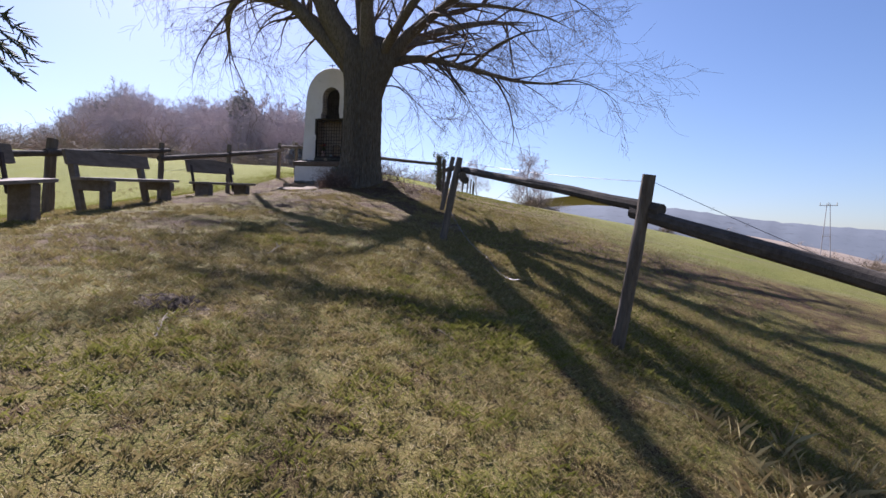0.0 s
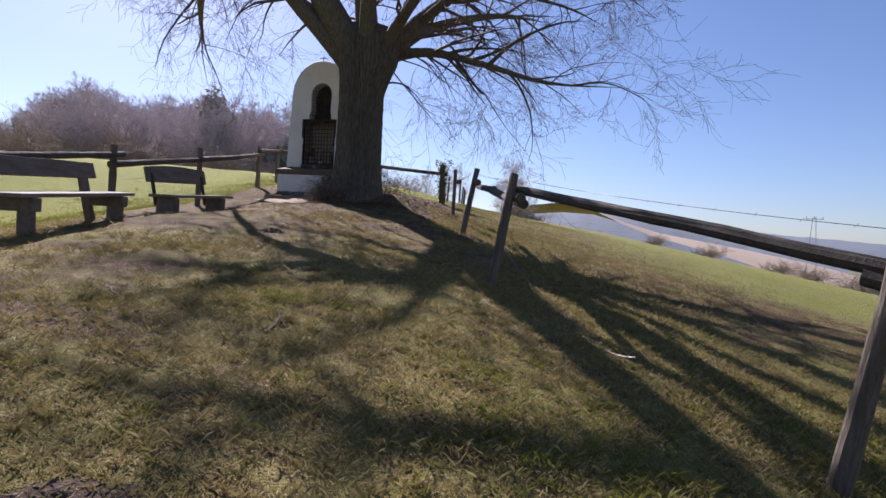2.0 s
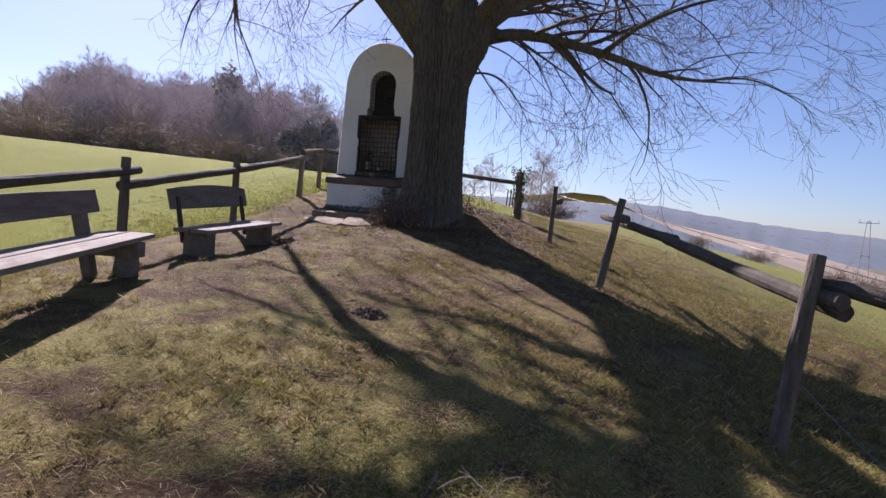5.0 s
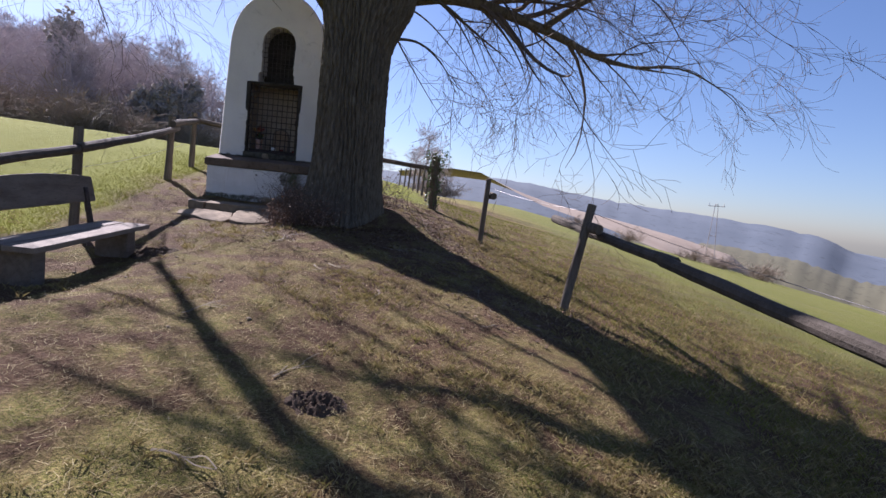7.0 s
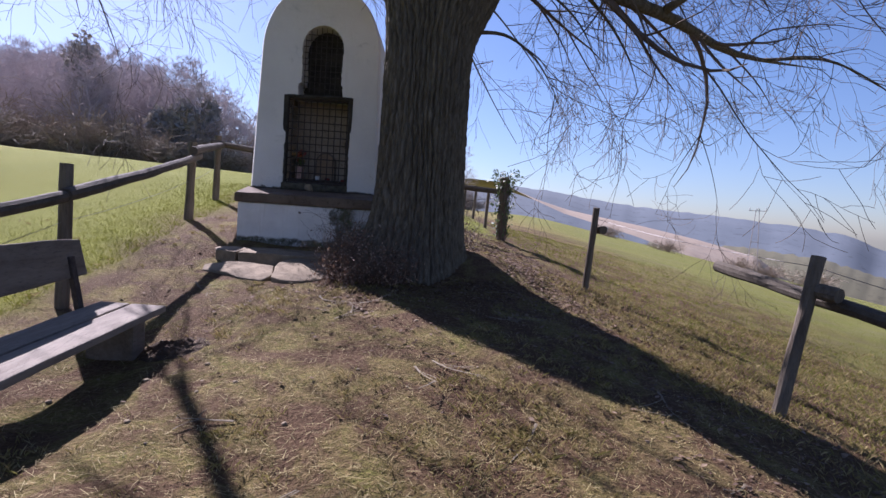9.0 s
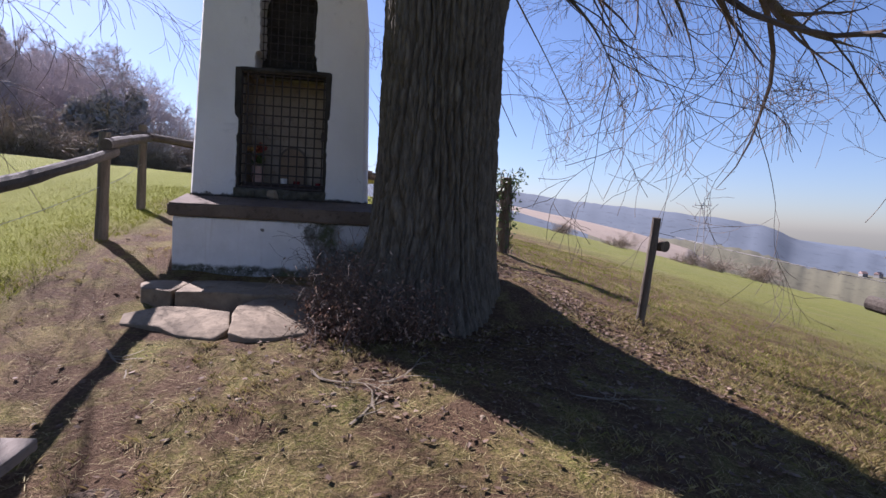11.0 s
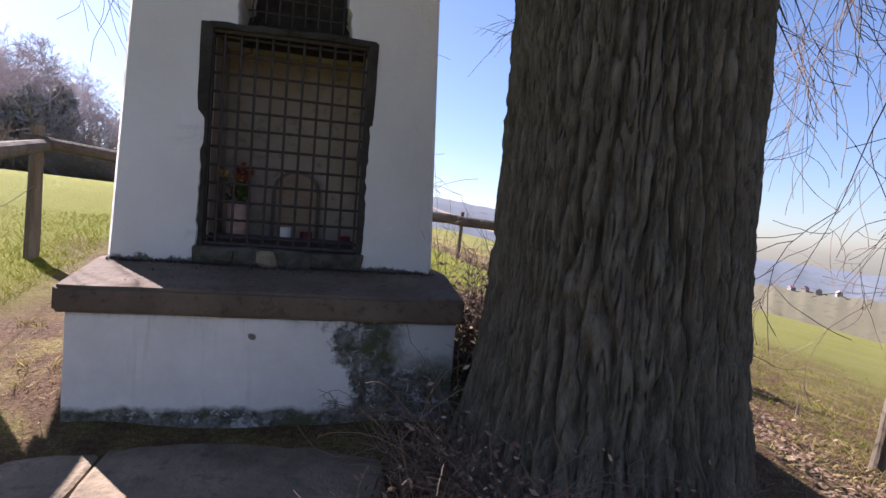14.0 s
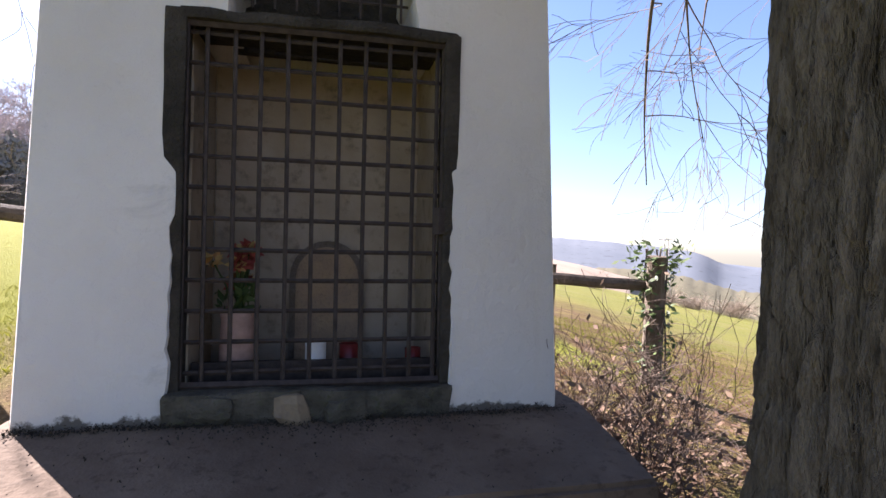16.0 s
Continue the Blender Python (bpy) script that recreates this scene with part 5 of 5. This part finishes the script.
# ---- ivy on the post, brambles, dead growth at the tree's foot ----
def build_ivy():
    iv = thing("ivy", (2.88, 2.5, land(2.88, 2.5)), "green ivy climbing over a fence post", "ivy")
    def shape(rng):
        a, z = rng.uniform(0, 6.28), rng.random() ** 0.6 * 1.28
        r = 0.09 + 0.06 * rng.random() + 0.13 * smooth01((z - 0.85) / 0.3) * rng.random()
        if rng.random() < 0.25:
            r += 0.12 * rng.random()
        return Vector((r * math.cos(a), r * math.sin(a), z))
    link("foliage", leafy_mesh(6, shape, 520, 0.034, IVY, "leaves"), iv)
    V, F = [], []
    rng = random.Random(2)
    for k in range(5):
        a = k * 1.3
        pts = [Vector((0.095 * math.cos(a + t * 2), 0.095 * math.sin(a + t * 2), t * 1.2)) for t in [i / 8 for i in range(9)]]
        tube(V, F, pts, [0.008] * 9, 5)
    link("stem_tuft", mesh_of("stems", V, F, TWIG), iv)


build_ivy()


def build_moss():
    """Dark crumbs and moss where the wall meets its ledge."""
    def shape(rng):
        if rng.random() < 0.74:
            x = rng.uniform(-0.88, 0.84)
            return Vector((x, -0.004 - abs(rng.gauss(0, 0.016)) - 0.03 * max(0, noise.noise(Vector((x * 6, 0, 2)))), 0.666 + abs(rng.gauss(0, 0.008))))
        if rng.random() < 0.85:
            x = rng.gauss(0.0, 0.28)
            y = -0.02 - abs(rng.gauss(0, 0.05))
            return Vector((x, y, 0.672 + 0.19 * min(0, y) + abs(rng.gauss(0, 0.008))))
        x, y = rng.uniform(-0.8, 0.85), rng.uniform(-0.42, -0.02)
        return Vector((x, y, 0.672 + 0.19 * (y - 0.02) + 0.004))
    ob = new("moss", leafy_mesh(31, shape, 3200, 0.0045, RAW_STONE, "moss"))
    tagged(ob, "dark moss and crumbs along the foot of the wall", "moss", kind="stuff")


build_moss()


def build_stalks(name, spots, height, count, seed, label, category, leaf=None, leaf_n=0, leaf_size=0.02, droop=-0.03):
    rng = random.Random(seed)
    cx = sum(s[0] for s in spots) / len(spots)
    cy = sum(s[1] for s in spots) / len(spots)
    z = land(cx, cy)
    t = thing(name, (cx, cy, z), label, category)
    V, F = [], []
    tips = []
    for k in range(count):
        sx, sy, sr = spots[k % len(spots)]
        x, y = sx + rng.gauss(0, sr), sy + rng.gauss(0, sr)
        p = Vector((x - cx, y - cy, land(x, y) - z - 0.02))
        h = height * rng.uniform(0.45, 1.1)
        grow(V, F, rng, p, Vector((rng.gauss(0, 0.28), rng.gauss(0, 0.28), 1)), h, rng.uniform(0.003, 0.006), 2, droop, 0.6, (0, 2, 3), 0.0013, (3, 3, 4))
        tips.append((p, h))
    link("stem_tuft", mesh_of("stems", V, F, TWIG), t)
    if leaf:
        def shape(r):
            p, h = tips[r.randrange(len(tips))]
            return p + Vector((r.gauss(0, 0.07), r.gauss(0, 0.07), abs(r.gauss(0, 0.5)) * h * 0.8 + 0.01))
        link("foliage", leafy_mesh(seed, shape, leaf_n, leaf_size, leaf, "leaves"), t)
    return t


build_stalks("bramble", ((1.15, 0.55, 0.16), (1.35, 0.9, 0.2), (1.6, 0.6, 0.22), (1.9, 1.1, 0.25), (1.2, 0.2, 0.12)), 0.75, 120, 4, "dry brown brambles behind the shrine", "bush", DEAD_LEAF, 2600, 0.022)
SHRUB_LEAF = mat_island("reddish_dead_leaves", [(0.099, 0.0544, 0.0377), (0.198, 0.109, 0.0693), (0.0792, 0.0495, 0.0347), (0.277, 0.168, 0.109), (0.456, 0.336, 0.237)], 0.75, 0.15)
build_stalks("dead_shrub", ((1.3, -1.78, 0.12), (0.72, -1.62, 0.10), (0.72, -1.42, 0.11), (0.95, -1.66, 0.13), (0.80, -1.2, 0.12), (1.15, -1.80, 0.12), (0.66, -1.05, 0.08), (0.9, -1.80, 0.12)), 0.50, 210, 5, "tangled dead brown shrub at the foot of the lime tree", "bush", SHRUB_LEAF, 9000, 0.0145, -0.10)


# ---- grass, straw and litter ----
def scatter(name, label, material, spots, make, seed):
    rng = random.Random(seed)
    V, F = [], []
    for x, y in spots(rng):
        make(rng, V, F, x, y, land(x, y))
    return tagged(new(name, mesh_of(name, V, F, material)), label, "grass", kind="stuff")


PATH_LINE = [(7.1, -15.5), (5.8, -13.6), (4.2, -11.8), (2.8, -10.1), (1.8, -7.8), (0.9, -5.3), (0.5, -3.6)]


def near_path(rng, n, spread, ahead=1.5):
    out = 0
    while out < n:
        k = rng.randrange(len(PATH_LINE) - 1)
        (x0, y0), (x1, y1) = PATH_LINE[k], PATH_LINE[k + 1]
        t = rng.random()
        x, y = x0 + (x1 - x0) * t + rng.gauss(0.6, spread), y0 + (y1 - y0) * t + ahead + rng.gauss(0, spread)
        if (x - TREE.x) ** 2 + (y - TREE.y) ** 2 < 0.55 or (abs(x) < 0.95 and y > -1.75):
            continue
        out += 1
        yield x, y


def lush(x, y):
    return noise.noise(Vector((x * 0.55, y * 0.55, 5.0))) + 0.5 * noise.noise(Vector((x * 2.1, y * 2.1, 8.0))) - 0.30 * smooth01((y + 11.5) / 4)


def blade(rng, V, F, x, y, z, h, w, lean):
    a = rng.uniform(0, 6.283)
    dx, dy = math.cos(a), math.sin(a)
    b = len(V)
    l = h * lean * rng.uniform(0.3, 1.2)
    V += [(x - dy * w, y + dx * w, z - 0.004), (x + dy * w, y - dx * w, z - 0.004), (x + dx * l * 0.4, y + dy * l * 0.4, z + h * 0.62), (x + dx * l, y + dy * l, z + h)]
    F += [(b, b + 1, b + 2), (b + 2, b + 1, b + 3)]


def tuft(rng, V, F, x, y, z, green=True):
    """A clump of short blades, green or dry."""
    g = lush(x, y) - bare_share(x, y) * 1.6
    if g < rng.uniform(-1.1, 0.1):
        return
    if (g + rng.gauss(0, 0.20) > 0.03) != green:
        return
    n = rng.randint(7, 18)
    size = rng.uniform(0.6, 1.5) * (1.0 + 0.5 * max(0, g))
    sp = rng.uniform(0.012, 0.05)
    for _ in range(n):
        u, w = rng.gauss(0, sp), rng.gauss(0, sp)
        blade(rng, V, F, x + u, y + w, z, rng.uniform(0.014, 0.038) * size, rng.uniform(0.0011, 0.0020), 1.4)


scatter("lawn_grass", "short sparse tufts of green and straw-coloured grass", GRASS, lambda r: near_path(r, 34000, 2.7), tuft, 21)
scatter("dry_grass", "short dry straw-coloured grass on worn soil", DRY_GRASS, lambda r: near_path(r, 44000, 2.7), lambda r, V, F, x, y, z: tuft(r, V, F, x, y, z, False), 27)


def field_spots(rng):
    for _ in range(52000):
        if rng.random() < 0.40:
            x, y = -1.8 - abs(rng.gauss(0, 0.9)), rng.uniform(-10, 4)
        else:
            y = rng.uniform(-11, 7)
            x = fence_x(y) + 0.3 + abs(rng.gauss(0, 2.4))
        yield x, y


scatter("field_grass", "bright green field grass along the fence", FIELD_GRASS, field_spots, lambda r, V, F, x, y, z: blade(r, V, F, x, y, z, r.uniform(0.015, 0.045), r.uniform(0.0014, 0.0026), 1.0), 22)


def tussock_spots(rng):
    for _ in range(280):
        tx, ty = 9.0 + rng.gauss(0, 0.7), -13.0 + rng.gauss(0, 0.9)
        if tx < 8.1:
            continue
        for _ in range(16):
            yield tx + rng.gauss(0, 0.09), ty + rng.gauss(0, 0.09)


scatter("dry_tussocks", "dry straw-coloured tussocks of long grass by the fence", STRAW, tussock_spots, lambda r, V, F, x, y, z: blade(r, V, F, x, y, z, r.uniform(0.06, 0.20), r.uniform(0.0008, 0.0014), 1.2), 25)


def rough_spots(rng):
    for _ in range(60000):
        y = rng.uniform(-13, 0)
        x = fence_x(y) - 0.6 + abs(rng.gauss(0, 2.6))
        if noise.noise(Vector((x * 0.9, y * 0.9, 2.0))) > rng.uniform(-0.5, 0.4):
            yield x, y


scatter("rough_grass", "rough tufted dry grass outside the fence", DRY_GRASS, rough_spots, lambda r, V, F, x, y, z: blade(r, V, F, x, y, z, r.uniform(0.018, 0.06), r.uniform(0.0008, 0.0014), 1.3), 26)


def straw_piece(rng, V, F, x, y, z):
    if field_share(x, y) > 0.7:
        return
    a, l, w = rng.uniform(0, 6.283), 0.014 + 0.065 * rng.random() ** 1.6, rng.uniform(0.0008, 0.0015)
    dx, dy = math.cos(a), math.sin(a)
    b = len(V)
    zz = z + rng.uniform(0.002, 0.02)
    ze = z + rng.uniform(0.002, 0.03)
    V += [(x - dy * w, y + dx * w, zz), (x + dy * w, y - dx * w, zz), (x + dx * l + dy * w, y + dy * l - dx * w, ze), (x + dx * l - dy * w, y + dy * l + dx * w, ze)]
    F.append((b, b + 1, b + 2, b + 3))


scatter("straw_litter", "loose dry straw and grass stems on the soil", STRAW, lambda r: near_path(r, 80000, 2.3), straw_piece, 23)


def leaf_piece(rng, V, F, x, y, z):
    a, l = rng.uniform(0, 6.283), rng.uniform(0.012, 0.03)
    dx, dy = math.cos(a) * l, math.sin(a) * l
    b = len(V)
    h = [z + rng.uniform(0.004, 0.022) for _ in range(4)]
    V += [(x - dx, y - dy, h[0]), (x + dy * 0.6, y - dx * 0.6, h[1]), (x + dx, y + dy, h[2]), (x - dy * 0.6, y + dx * 0.6, h[3])]
    F += [(b, b + 1, b + 2), (b, b + 2, b + 3)]


def leaf_spots(rng):
    for _ in range(7000):
        if rng.random() < 0.6:
            a, d = rng.uniform(0, 6.283), 0.6 + abs(rng.gauss(0, 1.1))
            x, y = TREE.x + 0.5 + d * math.cos(a), TREE.y + d * math.sin(a)
        else:
            y = rng.uniform(-5, 3)
            x = fence_x(y) - abs(rng.gauss(0, 0.8))
        if abs(x) < 0.95 and y > -1.75:
            continue
        yield x, y


scatter("leaf_litter", "brown fallen leaves under the tree", DEAD_LEAF, leaf_spots, leaf_piece, 24)


def build_twig(x, y, length, turn, seed):
    rng = random.Random(seed)
    V, F = [], []
    z = land(x, y)
    grow(V, F, rng, Vector((0, 0, 0.015)), Vector((math.cos(turn), math.sin(turn), 0.05)), length, 0.010, 1, 0.0, 0.6, (0, 3), 0.004, (4, 5))
    ob = new("fallen_twig", mesh_of("fallen_twig", V, F, PALE_TWIG))
    ob.location = (x, y, z)
    for v in ob.data.vertices:
        v.co.z = max(-0.004, v.co.z * 0.25) + land(x + v.co.x, y + v.co.y) - z + 0.008
    tagged(ob, "fallen dry twig lying on the worn grass", "twig", "fallen twigs")


rng = random.Random(77)
for k in range(34):
    i = rng.randrange(len(PATH_LINE) - 1)
    (x0, y0), (x1, y1) = PATH_LINE[i], PATH_LINE[i + 1]
    t = rng.random()
    build_twig(x0 + (x1 - x0) * t + rng.gauss(0, 1.3), y0 + (y1 - y0) * t + 1.5 + rng.gauss(0, 1.0), rng.uniform(0.15, 0.5), rng.uniform(0, 6.28), 300 + k)


for x, y, length, turn, seed in ((2.50, -9.86, 0.42, -0.2, 401), (2.92, -10.0, 0.16, 1.2, 402), (4.66, -12.62, 0.46, 1.7, 403), (0.97, -5.52, 0.34, 0.95, 404), (0.62, -2.35, 0.36, -1.3, 405)):
    build_twig(x, y, length, turn, seed)


def build_molehill(x, y, r, hgt, seed):
    rng = random.Random(seed)
    V, F = [], []
    n, rings = 44, 16
    for j in range(rings + 1):
        q = j / rings
        for k in range(n):
            a = 6.2832 * k / n
            px, py = x + r * q * math.cos(a), y + r * q * math.sin(a) * 0.8
            V.append((px, py, land(px, py) + hgt * (1 - q * q) * (0.7 + 0.9 * noise.noise(Vector((px * 16, py * 16, seed))) + 0.6 * noise.noise(Vector((px * 41, py * 41, seed)))) - 0.012 * q))
    for j in range(rings):
        for k in range(n):
            a, b = j * n + k, j * n + (k + 1) % n
            F.append((a, b, b + n, a + n))
    me = mesh_of("molehill", V, F, SOIL)
    me.transform(Matrix.Translation((-x, -y, -land(x, y))))
    ob = new("molehill", me)
    ob.location = (x, y, land(x, y))
    tagged(ob, "small heap of dark crumbly soil in the grass", "molehill", "heaps of soil")


SOIL = mat_two("dark_crumbly_soil", (0.0606, 0.0392, 0.025), (0.0926, 0.0606, 0.0374), 9.0, 0.97, (1, 1, 1), 1.0, 0.03, 4.0)
build_molehill(2.18, -6.56, 0.20, 0.06, 1)
build_molehill(-0.18, -3.55, 0.30, 0.06, 2)
build_molehill(4.3, -12.0, 0.35, 0.03, 3)


def build_pebble(x, y, s, seed):
    bm = bmesh.new()
    bmesh.ops.create_icosphere(bm, subdivisions=2, radius=s)
    for v in bm.verts:
        v.co += Vector(noise.noise_vector(Vector(v.co) * (1.1 / s) + Vector((seed, 0, 0)))) * s * 0.35
        v.co.z *= 0.6
    ob = part("pebble", bm, SLAB_STONE, None, "", True)
    ob.location = (x, y, land(x, y) + s * 0.2)
    tagged(ob, "small pale stone lying on worn soil", "stone", "loose stones")


rng = random.Random(91)
for k in range(26):
    build_pebble(rng.gauss(0.3, 0.9), -2.2 - abs(rng.gauss(0, 1.6)), rng.uniform(0.008, 0.022), k)
